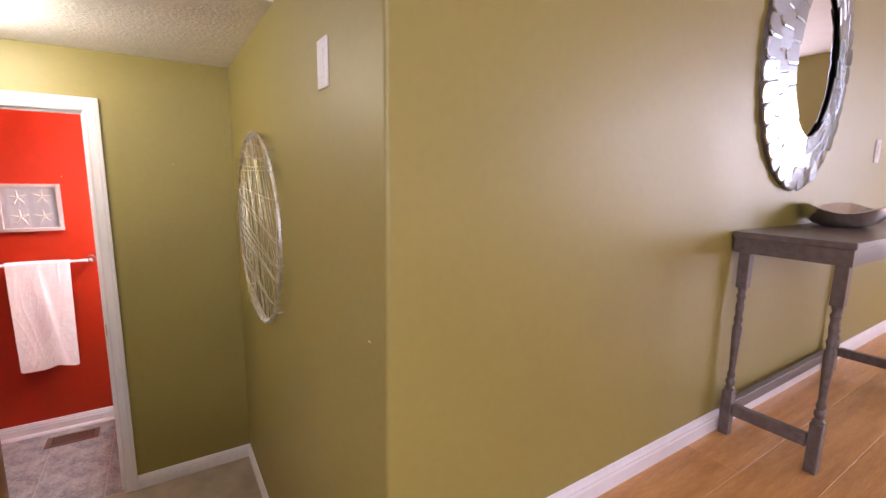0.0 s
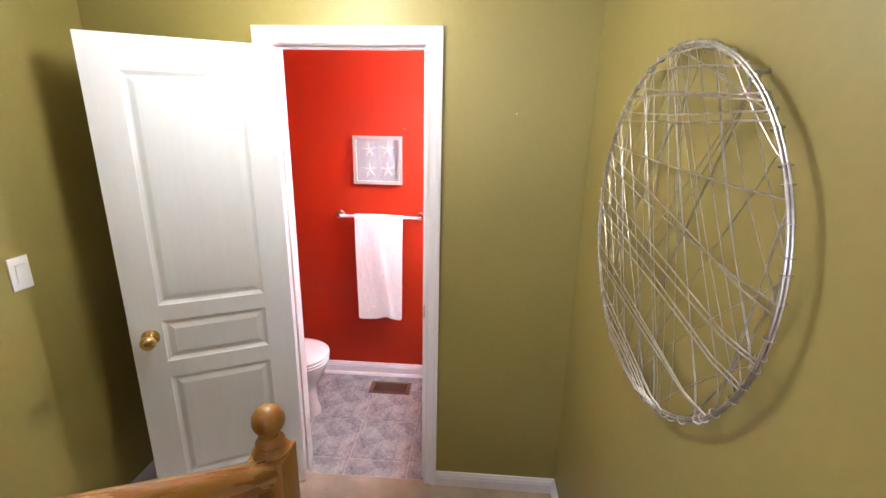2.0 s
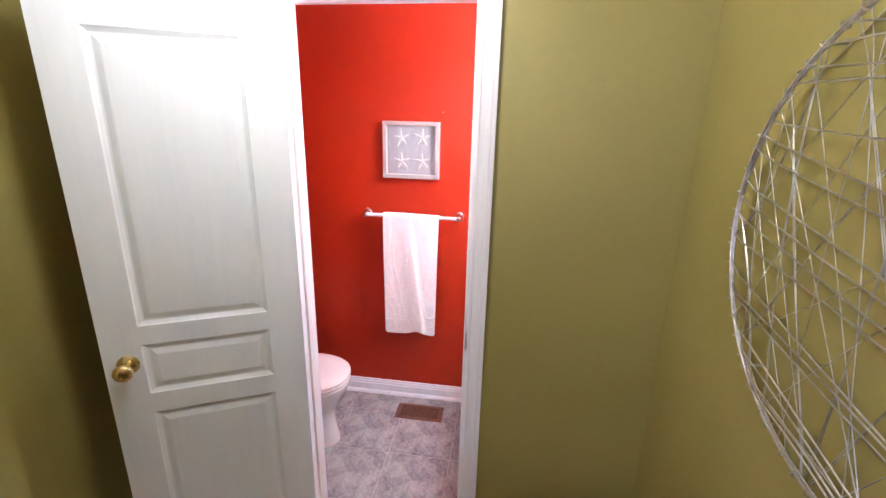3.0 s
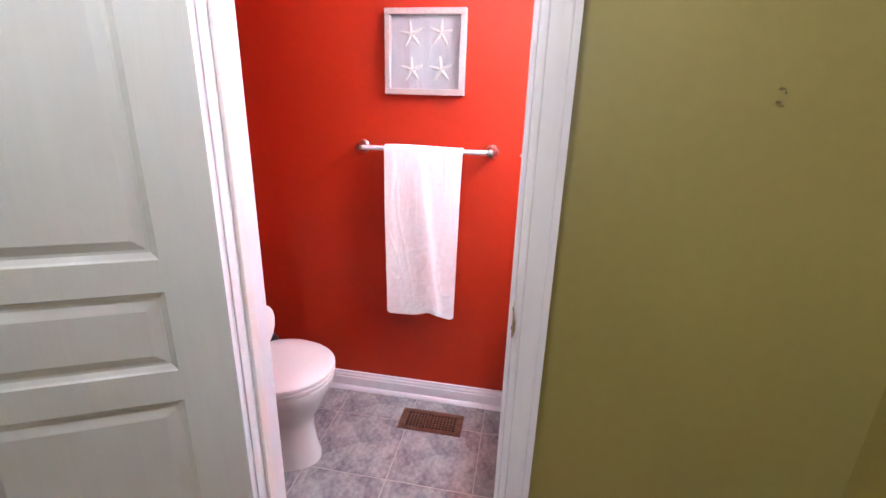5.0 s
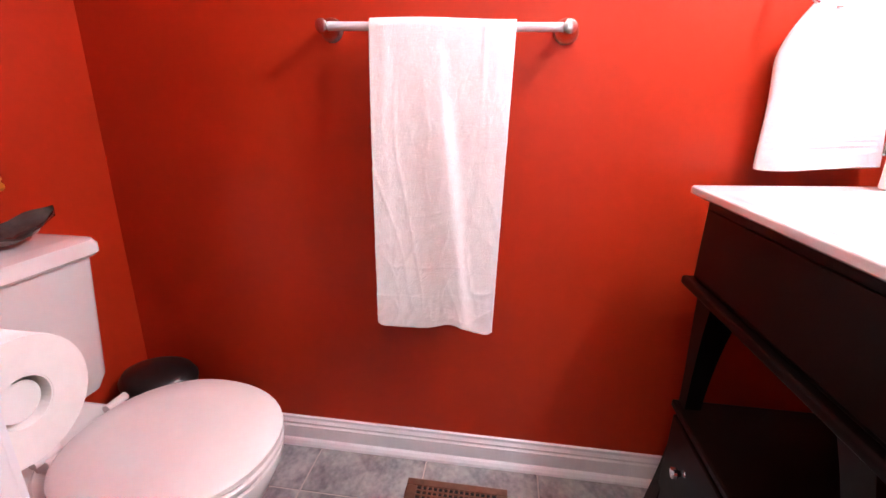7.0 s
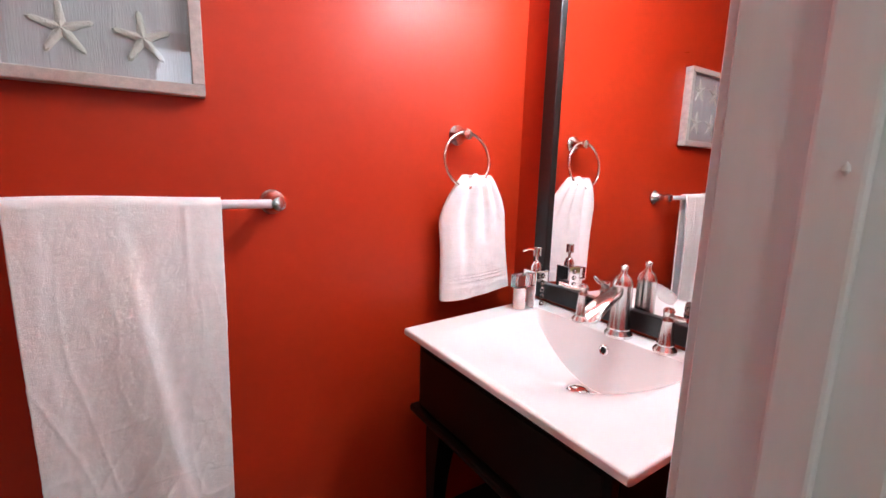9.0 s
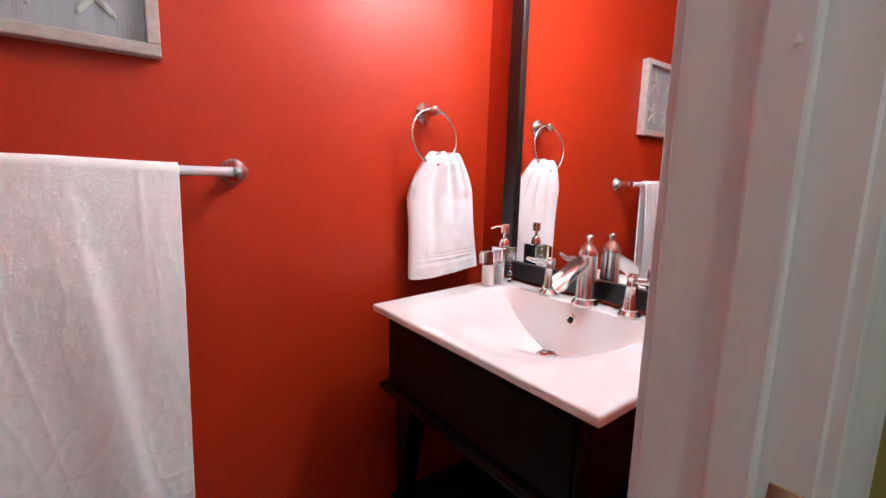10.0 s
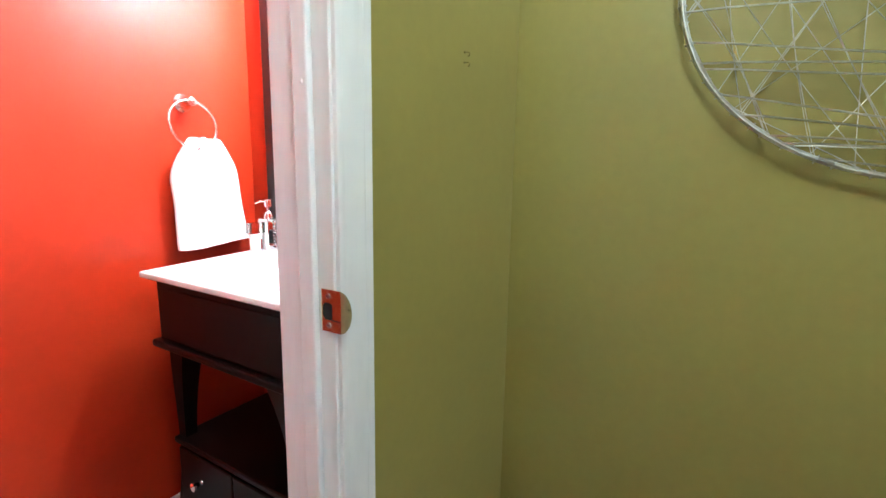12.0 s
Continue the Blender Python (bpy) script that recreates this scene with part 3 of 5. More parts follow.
up = thing("upper_stairs", (SX, -2.4, Z1), "upper stairs with oak stringer and carpeted treads", "stairs")
ya, yb = -2.55, YB - 0.022
own = bmesh.new()
lo = [own.verts.new((x, y, stringer_low(y) + d)) for x in (SX, SX - 0.04) for y, d in ((ya, 0), (yb, 0), (yb, 0.34), (ya, 0.34))]
for f in ((0, 1, 2, 3), (4, 5, 6, 7), (0, 1, 5, 4), (1, 2, 6, 5), (2, 3, 7, 6), (3, 0, 4, 7)):
    own.faces.new([lo[i] for i in f])
part("stringer", own, OAK_STRINGER, up, "reddish oak stringer board")
for k in range(-4, 2):
    zt = 1.925 + 0.195 * k
    y1 = -1.530 + 0.205 * k
    if y1 > YB - 0.03:
        continue
    part("tread", box(XL + 0.01, SX + 0.022, y1 - 0.21, y1, zt - 0.062, zt, 0.022, 3), CARPET_UP, up, "carpeted tread with a rounded end", smooth=True)
# soffit board under the upper flight
own = bmesh.new()
vs = [own.verts.new((x, y, stringer_low(y) + d)) for x in (XL + 0.002, SX - 0.041) for y, d in ((ya, 0.03), (yb, 0.03), (yb, 0.06), (ya, 0.06))]
for f in ((0, 1, 2, 3), (4, 5, 6, 7), (0, 1, 5, 4), (1, 2, 6, 5), (2, 3, 7, 6), (3, 0, 4, 7)):
    own.faces.new([vs[i] for i in f])
part("soffit", own, WHITE_WALL, up, "white sloping soffit")

# ---------------- landing lamp ----------------
LX, LY = -0.985, -0.60
lamp = thing("ceiling_lamp", (LX, LY, ZC), "lit opal glass globe lamp on the landing ceiling", "lamp")
part("base", lathe([(0.0, ZC), (0.075, ZC - 0.0005), (0.075, ZC - 0.012), (0.060, ZC - 0.022), (0, ZC - 0.022)], (LX, LY, 0), 32), BRASS, lamp, "brass ceiling canopy", smooth=True)
globe = [(0.045, ZC - 0.020), (0.046, ZC - 0.064)] + [(0.085 * math.sin(a), 2.180 - 0.086 * math.cos(a)) for a in [2.45 - 0.175 * i for i in range(14)]] + [(0.0, 2.094)]
part("globe", lathe(globe, (LX, LY, 0), 36), GLOBE_GLASS, lamp, "glowing opal globe", smooth=True)

# ---------------- wire wall art ----------------
AY, AZ, AA, AB = -0.793, 1.522, 0.437, 0.390
art = thing("wire_wall_art", (-0.03, AY, AZ), "oval wall art of interlaced steel wires", "wall art")


def oval(a, k=1.0, x=-0.0305):
    return Vector((x, AY + k * AA * math.cos(a), AZ + k * AB * math.sin(a)))


for x, k, r in ((-0.0335, 1.0, 0.0026), (-0.0300, 0.990, 0.0021), (-0.0295, 1.007, 0.0021)):
    part("rim", tube([oval(2 * math.pi * i / 90, k, x) for i in range(90)], r, 8, True), STEELWIRE, art, "brushed steel rim", smooth=True)
rng = random.Random(7)


def wire(a0, a1, bow, x, double, r=0.0010):
    """A wire, single or paired, strung between two angles of the rim, standing x off the rim's plane."""
    p, q = oval(a0), oval(a1)
    d = (q - p)
    side = Vector((0, -d.z, d.y)).normalized()
    own = bmesh.new()
    for off in ((-0.0022, 0.0022) if double else (0.0,)):
        pts = []
        for i in range(13):
            s = i / 12
            w = math.sin(math.pi * s)
            pts.append(p.lerp(q, s) + side * (bow * w + off * math.cos(5 * s)) + Vector((x * min(1.0, 4 * w), 0, 0)))
        tube(pts, r, 5, bm=own)
    return own


def chord(direction, p):
    """The rim's angles where a line in that direction, p of the way out from the middle, meets it."""
    n, h = radians(direction + 90), math.acos(p)
    return n + h, n - h


# near-level bright wires in front, the lower ones slanting down along the wall
for k in range(21):
    a0 = -62 + 132 * k / 20 + rng.uniform(-3, 3)
    slant = rng.uniform(14, 30) if a0 < 25 else rng.uniform(-4, 12)
    part("wire", wire(radians(a0), radians(180 - a0 + slant), rng.uniform(-0.012, 0.012), -0.010 - 0.006 * rng.random(), False, 0.0019), STEELWIRE, art)
# upright paired strands, crowding towards the far rim and bowing with it
for k in range(6):
    a, b = chord(88 + rng.uniform(-6, 6), -0.90 + 1.05 * (k / 5) ** 1.2)
    part("wire", wire(a, b, -0.045 + 0.05 * k / 5 + rng.uniform(-0.008, 0.008), 0.004, k % 2 == 0, 0.0009), STEELWIRE, art)
# steep paired wires leaning across
for k in range(19):
    a, b = chord(66 + rng.uniform(-10, 10), -0.90 + 1.80 * k / 18)
    part("wire", wire(a, b, rng.uniform(-0.02, 0.02), 0.005, k % 4 == 0, 0.0009), STEELWIRE, art)
for k in range(10):
    a, b = chord(124 + rng.uniform(-14, 14), -0.85 + 1.7 * k / 9)
    part("wire", wire(a, b, rng.uniform(-0.025, 0.025), 0.006, k % 3 == 0), STEELWIRE, art)
# short wires cutting off the rim's edge
for k in range(9):
    a0 = radians(40 * k + rng.uniform(-10, 10))
    part("wire", wire(a0, a0 + rng.uniform(0.5, 1.1), rng.uniform(-0.01, 0.01), -0.004, k % 2 == 0), STEELWIRE, art)
for k in range(62):
    a = 2 * math.pi * (k + rng.uniform(-0.35, 0.35)) / 62
    c = oval(a)
    rad = Vector((0, AA * math.cos(a), AB * math.sin(a))).normalized()
    pts = [c + rad * 0.0078 * math.cos(t) + Vector((-0.001 + 0.0082 * math.sin(t), 0, 0)) for t in [i * math.pi / 6 for i in range(12)]]
    part("binding", tube(pts, 0.0012, 5, True), STEELWIRE, art)
for a in (0.9, 2.2, 4.0, 5.4):
    c = oval(a)
    part("standoff", tube([(-0.029, c.y, c.z), (0.0, c.y, c.z)], 0.003, 8), STEELWIRE, art)


# ---------------- switches, nails ----------------
def wall_switch(name, m, label, w=0.072, h=0.118):
    """A rocker switch, face to local -y, centred on the pose m."""
    sw = thing(name, m.translation, label, "light switch")
    part("plate", shifted(box(-w / 2, w / 2, -0.006, 0, -h / 2, h / 2, 0.002, 2), m), PLASTIC, sw)
    part("rocker", shifted(box(-0.017, 0.017, -0.0095, -0.005, -0.033, 0.033, 0.002, 2), m @ pose(0, 0, 0, 3, 0, 0)), PLASTIC, sw)
    for z in (-0.048, 0.048):
        part("screw", shifted(lathe([(0.003, 0), (0.0025, 0.001), (0, 0.0012)], seg=10, turn=pose(0, 0, 0, 90, 0, 0)), m @ Matrix.Translation((0, -0.006, z))), PLASTIC, sw)
    return sw


wall_switch("light_switch", pose(0, -1.645, 2.021, 0, 0, -90), "white rocker light switch on the stair wall")
wall_switch("light_switch", pose(XL, -0.465, 1.219, 0, 0, 90), "white rocker light switch beside the lower stairs")
wall_switch("light_switch", pose(2.88, YC, 1.92, 0, 0, 0), "white rocker light switch by the console table")


def nail(y_wall, x, z, d=(0, -1, 0), label="small bare nail still in the green wall"):
    n = Vector(d)
    p = Vector((x, y_wall, z))
    return solid("nail", tube([p + n * 0.0, p + n * 0.014, p + n * 0.0142, p + n * 0.0158], [0.0014, 0.0014, 0.0028, 0.0028], 8), BRASS, label, "nail", group="wall nails")


nail(0, -0.293, 1.791)
for z in (1.372, 1.353):
    p = Vector((-0.280, 0, z))
    hook = thing("wall_hook", p, "small curved brass hook screwed into the green wall", "hook", group="wall hooks")
    part("cup", lathe([(0.0, 0), (0.0024, 0), (0.0025, 0.0016), (0.0012, 0.0022), (0, 0.0022)], p, 12, turn=pose(0, 0, 0, 90, 0, 0)), DARKENED_BRASS, hook)
    part("hook", tube([p + Vector((0.0008 * k, -0.0072 + 0.0034 * math.cos(a) if k else -0.001, -0.0034 + 0.0034 * math.sin(a) if k else 0)) for k, a in enumerate([1.57, 1.0, 1.57, 2.3, 3.14, 3.9, 4.7, 5.4])], 0.0009, 8), DARKENED_BRASS, hook, smooth=True)
for x, z in ((-1.517, 1.706), (-1.199, 1.710), (-0.883, 1.714)):
    nail(BW, x, z, (0, -1, 0), "small nail still in the red wall")
solid("plaster_nick", lathe([(0, 0), (0.004, 0.0008), (0.0, 0.0015)], (0, -1.911, 1.387), 8, turn=pose(0, 0, 0, 0, -90, 0), sx=0.6, sy=1.8), GRIME, "small white nick in the green paint", "paint nick")


# ---------------- toilet ----------------
TY = 0.498
toilet = thing("toilet", (-1.62, TY, 0), "white two-piece toilet with its lid closed", "toilet")


def egg(cx, front, back, w, z, n=40, cy=TY):
    ring = []
    for i in range(n):
        a = 2 * math.pi * i / n
        c, s = math.cos(a), math.sin(a)
        ring.append((cx + (front if c > 0 else back) * c, cy + w * (abs(s) ** 0.92) * (1 if s >= 0 else -1), z))
    return ring


CX = -1.489
bowl = loft([egg(-1.59, 0.243, 0.18, 0.112, 0.0), egg(-1.59, 0.242, 0.18, 0.110, 0.03), egg(-1.59, 0.228, 0.17, 0.102, 0.08), egg(-1.585, 0.216, 0.17, 0.100, 0.17),
             egg(-1.565, 0.208, 0.18, 0.116, 0.22), egg(-1.54, 0.218, 0.20, 0.148, 0.28), egg(-1.515, 0.215, 0.22, 0.166, 0.335), egg(CX, 0.205, 0.23, 0.174, 0.375), egg(CX, 0.205, 0.23, 0.176, 0.390), egg(CX, 0.198, 0.225, 0.170, 0.395)])
for v in bowl.verts:
    v.co.z *= 0.945
part("bowl", bowl, CERAMIC, toilet, "white china bowl", smooth=True)
part("tank_deck", box(-1.93, -1.66, TY - 0.12, TY + 0.12, 0.29, 0.367, 0.02, 3), CERAMIC, toilet, smooth=True)
part("seat", loft([egg(CX, 0.203, 0.165, 0.176, 0.3750), egg(CX, 0.207, 0.168, 0.179, 0.3800), egg(CX, 0.207, 0.168, 0.179, 0.3880), egg(CX, 0.202, 0.165, 0.176, 0.3920)]), SEAT, toilet, smooth=True)
part("lid", loft([egg(CX, 0.203, 0.165, 0.176, 0.3945), egg(CX, 0.208, 0.168, 0.180, 0.3990), egg(CX, 0.207, 0.168, 0.179, 0.4080), egg(CX, 0.196, 0.160, 0.170, 0.4145), egg(CX, 0.12, 0.12, 0.11, 0.4185)]),
     SEAT, toilet, "closed white lid", smooth=True)
for y in (TY - 0.075, TY + 0.075):
    part("hinge", tube([(-1.668, y - 0.024, 0.402), (-1.668, y + 0.024, 0.402)], 0.009, 10), SEAT, toilet, "white plastic seat hinge", smooth=True)
    part("bolt_cap", box(-1.685, -1.652, y - 0.012, y + 0.012, 0.366, 0.400, 0.004), SEAT, toilet, smooth=True)


def tank_ring(x0, x1, hw, z, r=0.03):
    pts = []
    for cx, cy, a0 in ((x1 - r, TY - 0.010 + hw - r, 0), (x0 + r, TY - 0.010 + hw - r, 90), (x0 + r, TY - 0.010 - hw + r, 180), (x1 - r, TY - 0.010 - hw + r, 270)):
        for k in range(6):
            a = radians(a0 + 18 * k)
            pts.append((cx + r * math.cos(a), cy + r * math.sin(a), z))
    return pts


part("tank", loft([tank_ring(-1.940, -1.790, 0.185, 0.368), tank_ring(-1.943, -1.780, 0.195, 0.40), tank_ring(-1.945, -1.765, 0.208, 0.684)]), CERAMIC, toilet, "white china cistern", smooth=True)
part("tank_lid", loft([tank_ring(-1.947, -1.755, 0.216, 0.686), tank_ring(-1.950, -1.750, 0.220, 0.692), tank_ring(-1.950, -1.750, 0.220, 0.709), tank_ring(-1.945, -1.756, 0.214, 0.720), tank_ring(-1.925, -1.78, 0.189, 0.726)]),
     CERAMIC, toilet, "white china cistern lid", smooth=True)
part("flush_lever", tube([(-1.775, TY - 0.15, 0.62), (-1.762, TY - 0.15, 0.62), (-1.760, TY - 0.14, 0.62), (-1.758, TY - 0.08, 0.612)], 0.006, 8), CHROME, toilet, "chrome flush lever", smooth=True)

# leaf dish with a silk flower on the cistern
dish = thing("leaf_dish", (-1.86, 0.55, 0.726), "dark leaf-shaped glass dish on the cistern lid", "dish")
own = bmesh.new()
top, bot = [], []
for i in range(25):
    s = i / 24
    row, rowb = [], []
    for j in range(11):
        v = j / 10 * 2 - 1
        half = 0.062 * math.sin(math.pi * min(1, s * 0.97 + 0.03)) ** 0.7
        yy = 0.405 + 0.305 * s
        xx = -1.86 + v * half * (1 + 0.10 * math.sin(19 * s + 2 * v))
        z = 0.7265 + 0.022 * v * v + 0.035 * abs(2 * s - 1) ** 2.2 + 0.003 * math.sin(30 * s) * abs(v)
        row.append(own.verts.new((xx, yy, z + 0.004)))
        rowb.append(own.verts.new((xx, yy, z)))
    top.append(row)
    bot.append(rowb)
for g in (top, bot):
    for i in range(24):
        for j in range(10):
            own.faces.new((g[i][j], g[i + 1][j], g[i + 1][j + 1], g[i][j + 1]))
bmesh.ops.bridge_loops(own, edges=[e for e in own.edges if len(e.link_faces) == 1])
part("bowl", own, DISHGLASS, dish, smooth=True)
flower = thing("silk_flower", (-1.87, 0.53, 0.731), "orange silk flower lying in the leaf dish", "flower")
fr = random.Random(4)
for k in range(16):
    a, tilt, rad = k * 2.4, 15 + 60 * k / 16, 0.048 - 0.0015 * k
    own = bmesh.new()
    bmesh.ops.create_grid(own, x_segments=5, y_segments=5, size=0.5)
    for v in own.verts:
        x, y = v.co.x + 0.5, v.co.y
        wdt = math.sin(math.pi * min(1, 0.12 + 0.80 * x)) * 0.9
        v.co = Vector((x * rad, y * wdt * rad * 1.1, rad * (0.35 * x * x + 0.35 * y * y + 0.07 * math.sin(9 * y + k))))
    m = Matrix.Translation((-1.87, 0.592, 0.825)) @ pose(0, 0, 0, 0, 0, math.degrees(a)) @ pose(0, 0, 0, 0, -tilt, 0)
    pt = part("petal", shifted(own, m), PETAL, flower, smooth=True)
    sol = pt.modifiers.new("thick", "SOLIDIFY")
    sol.thickness = 0.0012
part("stem", tube([(-1.86, 0.50, 0.731), (-1.866, 0.555, 0.775), (-1.87, 0.592, 0.827)], 0.003, 8), mat("green_stem", (0.06, 0.12, 0.03), 0.6), flower, "green wire stem")

# bin behind the toilet
bin_ = thing("waste_bin", (-1.82, 0.850, 0), "small black oval waste bin beside the cistern", "bin")
part("body", lathe([(0.066, 0.0), (0.070, 0.01), (0.082, 0.245), (0.084, 0.25)], (-1.82, 0.850, 0), 32, sx=1.2), DARKPLASTIC, bin_, smooth=True)
part("lid", lathe([(0.086, 0.25), (0.087, 0.262), (0.076, 0.282), (0.05, 0.296), (0.0, 0.303)], (-1.82, 0.850, 0), 32, sx=1.2), DARKPLASTIC, bin_, smooth=True)

# toilet paper holder
tp = thing("toilet_roll_holder", (-1.37, T0, 0.74), "brushed nickel holder on the doorway wall", "toilet roll holder")
for x in (-1.445,):
    part("post", lathe([(0.022, 0), (0.022, 0.006), (0.010, 0.016), (0.008, 0.07), (0.011, 0.078), (0, 0.082)], (x, T0, 0.740), 18, turn=pose(0, 0, 0, -90, 0, 0)), NICKEL, tp, smooth=True)
part("spindle", tube([(-1.445, T0 + 0.072, 0.740), (-1.345, T0 + 0.072, 0.740)], 0.008, 12), NICKEL, tp, smooth=True)
roll = thing("toilet_roll", (-1.355, T0 + 0.072, 0.68), "white toilet paper roll on its holder", "toilet roll")
rc = Matrix.Translation((-1.42, T0 + 0.063, 0.741)) @ pose(0, 0, 0, 0, 90, 0)
part("paper", lathe([(0.026, 0.0), (0.0625, 0.0), (0.063, 0.002), (0.063, 0.099), (0.0625, 0.101), (0.026, 0.101), (0.026, 0.0)], seg=44, turn=rc), PAPER, roll, smooth=True)
part("core", lathe([(0.0245, 0.0), (0.026, 0.0), (0.026, 0.1005), (0.0245, 0.1005), (0.0245, 0.0)], seg=32, turn=rc), PAPER, roll, "pale cardboard core")
part("end_cap", lathe([(0.0, 0.002), (0.020, 0.002), (0.021, 0.080), (0.020, 0.094), (0, 0.096)], seg=24, turn=rc), PLASTIC, tp, "white spindle end", smooth=True)

# ---------------- towel bar and bath towel ----------------
BZ, BY = 1.168, BW - 0.058
bar = thing("towel_bar", (-1.035, BW, BZ), "white towel rod on brushed nickel mounts", "towel bar")
for x in (-1.304, -0.781):
    part("mount", lathe([(0.0, 0), (0.026, 0), (0.027, 0.004), (0.021, 0.010), (0.012, 0.030), (0.0105, 0.045), (0.014, 0.052), (0.0155, 0.060), (0.014, 0.069), (0, 0.073)],
                        (x, BW, BZ), 22, turn=pose(0, 0, 0, 90, 0, 0)), NICKEL, bar, "flared brushed nickel mount", smooth=True)
part("rod", tube([(-1.301, BY, BZ), (-0.784, BY, BZ)], 0.0092, 16), BARROD, bar, "white rod", smooth=True)


def towel_fold(x, drop):
    """How far the cloth stands out at x, at a drop below the rod."""
    g = min(1.0, drop / 0.22)
    s = (x + 1.196) / 0.308
    edge = s - 0.44 - 0.42 * drop
    ridge = math.exp(-(edge / (0.07 if edge > 0 else 0.20)) ** 2)
    soft = 0.0042 * math.sin(2 * math.pi * (1.0 * s + 0.30 + 0.2 * drop))
    long_ = 0.0007 * noise.noise(Vector((x * 30 + drop * 5, drop * 3.2, 3.0))) + 0.0005 * noise.noise(Vector((x * 60, drop * 34, 6.0)))
    low = max(0.0, drop - 0.25) / 0.44
    slant = 0.0019 * low * noise.noise(Vector(((x * 0.75 + drop) * 34, (drop * 0.7 - x) * 6, 9.0)))
    slant += 0.0024 * low * (1 - abs(noise.noise(Vector(((x * 1.1 + drop) * 11, (drop * 0.8 - x) * 7, 2.0))))) ** 7
    slant += 0.0012 * min(1.0, drop * 4) * (1 - abs(noise.noise(Vector((x * 16 - drop * 3, drop * 3.5, 12.0))))) ** 8
    pleat = 0.0016 * math.exp(-((s - 0.80) / 0.018) ** 2) * max(0.0, 1 - drop / 0.26) + 0.0022 * math.exp(-((s - 0.10) / 0.05) ** 2) * max(0.0, 1 - drop / 0.5)
    return g * (soft + 0.0115 * ridge) + long_ + slant + pleat


towel = thing("bath_towel", (-1.035, BY, BZ), "white terry bath towel folded over the towel rod", "towel")
own = bmesh.new()
NX, NF, NB = 150, 300, 30
rows = []
length = 0.70
for i in range(NF + 10 + NB):
    row = []
    for j in range(NX + 1):
        s = j / NX
        if i <= NF:
            drop = length * (1 - i / NF)
            narrow = 0.018 * drop / length
            x = -1.197 + narrow * 0.45 + (0.309 - narrow) * s
            hem = 0.024 * math.exp(-((s - 0.66) / 0.17) ** 2) * (drop / length) ** 2
            corner = 0.010 * (max(0.0, 1 - s / 0.07) ** 2 + max(0.0, 1 - (1 - s) / 0.07) ** 2) * max(0.0, 1 - (length - drop) / 0.05)
            nap = 0.0004 * noise.noise(Vector((x * 130, drop * 210, 1.0))) + 0.0003 * noise.noise(Vector((x * 520, drop * 420, 5.0)))
            up_hem = length - drop
            if 0.088 < up_hem < 0.160:
                nap = 0.5 * nap + 0.00028 * math.sin((x * 0.8 + drop) * 2 * math.pi / 0.0085) - 0.0005
            y = BY - 0.0135 - 0.006 * min(1, drop / 0.2) - towel_fold(x, drop) - nap
            z = BZ - drop + hem + corner
        elif i < NF + 10:
            a = math.pi * (i - NF) / 10
            x = -1.197 + 0.309 * s
            y = BY - 0.0135 * math.cos(a)
            z = BZ + 0.0135 * math.sin(a) + 0.002 * math.sin(5 * s)
        else:
            drop = 0.60 * (i - NF - 10) / (NB - 1)
            x = -1.193 + 0.030 * drop + (0.298 - 0.055 * drop) * s
            y = BY + 0.0135 + 0.008 * math.sin(2 * math.pi * 1.5 * s) * min(1, drop * 4)
            z = BZ - drop
        row.append(own.verts.new((x, y, z)))
    rows.append(row)
for a, b in zip(rows, rows[1:]):
    for j in range(NX):
        own.faces.new((a[j], a[j + 1], b[j + 1], b[j]))
cloth = part("cloth", own, TERRY, towel, smooth=True)
sol = cloth.modifiers.new("thick", "SOLIDIFY")
sol.thickness, sol.offset = 0.006, 0.0

# ---------------- picture with starfish ----------------
FX0, FX1, FZ0, FZ1 = -1.204, -0.899, 1.370, 1.666
pic = thing("starfish_picture", (-1.046, BW, 1.376), "whitewashed box frame with four starfish on linen", "picture")
for dims in ((FX0, FX1, FZ0, FZ0 + 0.021), (FX0, FX1, FZ1 - 0.021, FZ1), (FX0, FX0 + 0.021, FZ0 + 0.021, FZ1 - 0.021), (FX1 - 0.021, FX1, FZ0 + 0.021, FZ1 - 0.021)):
    part("frame", box(dims[0], dims[1], BW - 0.032, BW - 0.001, dims[2], dims[3], 0.002, 2), FRAMEWOOD, pic)
part("backing", box(FX0 + 0.018, FX1 - 0.018, BW - 0.010, BW - 0.002, FZ0 + 0.018, FZ1 - 0.018), LINEN, pic, "grey linen backing")
glass = part("glass", box(FX0 + 0.0205, FX1 - 0.0205, BW - 0.0265, BW - 0.0245, FZ0 + 0.0205, FZ1 - 0.0205), GLASS, pic)
glass.visible_shadow = False


def starfish(cx, cz, turn):
    own = bmesh.new()
    ring, ring2 = [], []
    for k in range(10):
        a = radians(90 + turn + 36 * k)
        if k % 2 == 0:
            for da, r in ((-0.10, 0.043), (0.0, 0.047), (0.10, 0.043)):
                ring.append((r, a + da))
        else:
            ring.append((0.0125, a))
    base = [own.verts.new((cx + r * math.cos(a), BW - 0.0102, cz + r * math.sin(a))) for r, a in ring]
    mid = [own.verts.new((cx + 0.90 * r * math.cos(a), BW - 0.0145, cz + 0.90 * r * math.sin(a))) for r, a in ring]
    tip = own.verts.new((cx, BW - 0.019, cz))
    n = len(ring)
    for i in range(n):
        own.faces.new((base[i], base[(i + 1) % n], mid[(i + 1) % n], mid[i]))
        own.faces.new((mid[i], mid[(i + 1) % n], tip))
    own.faces.new(base)
    return own


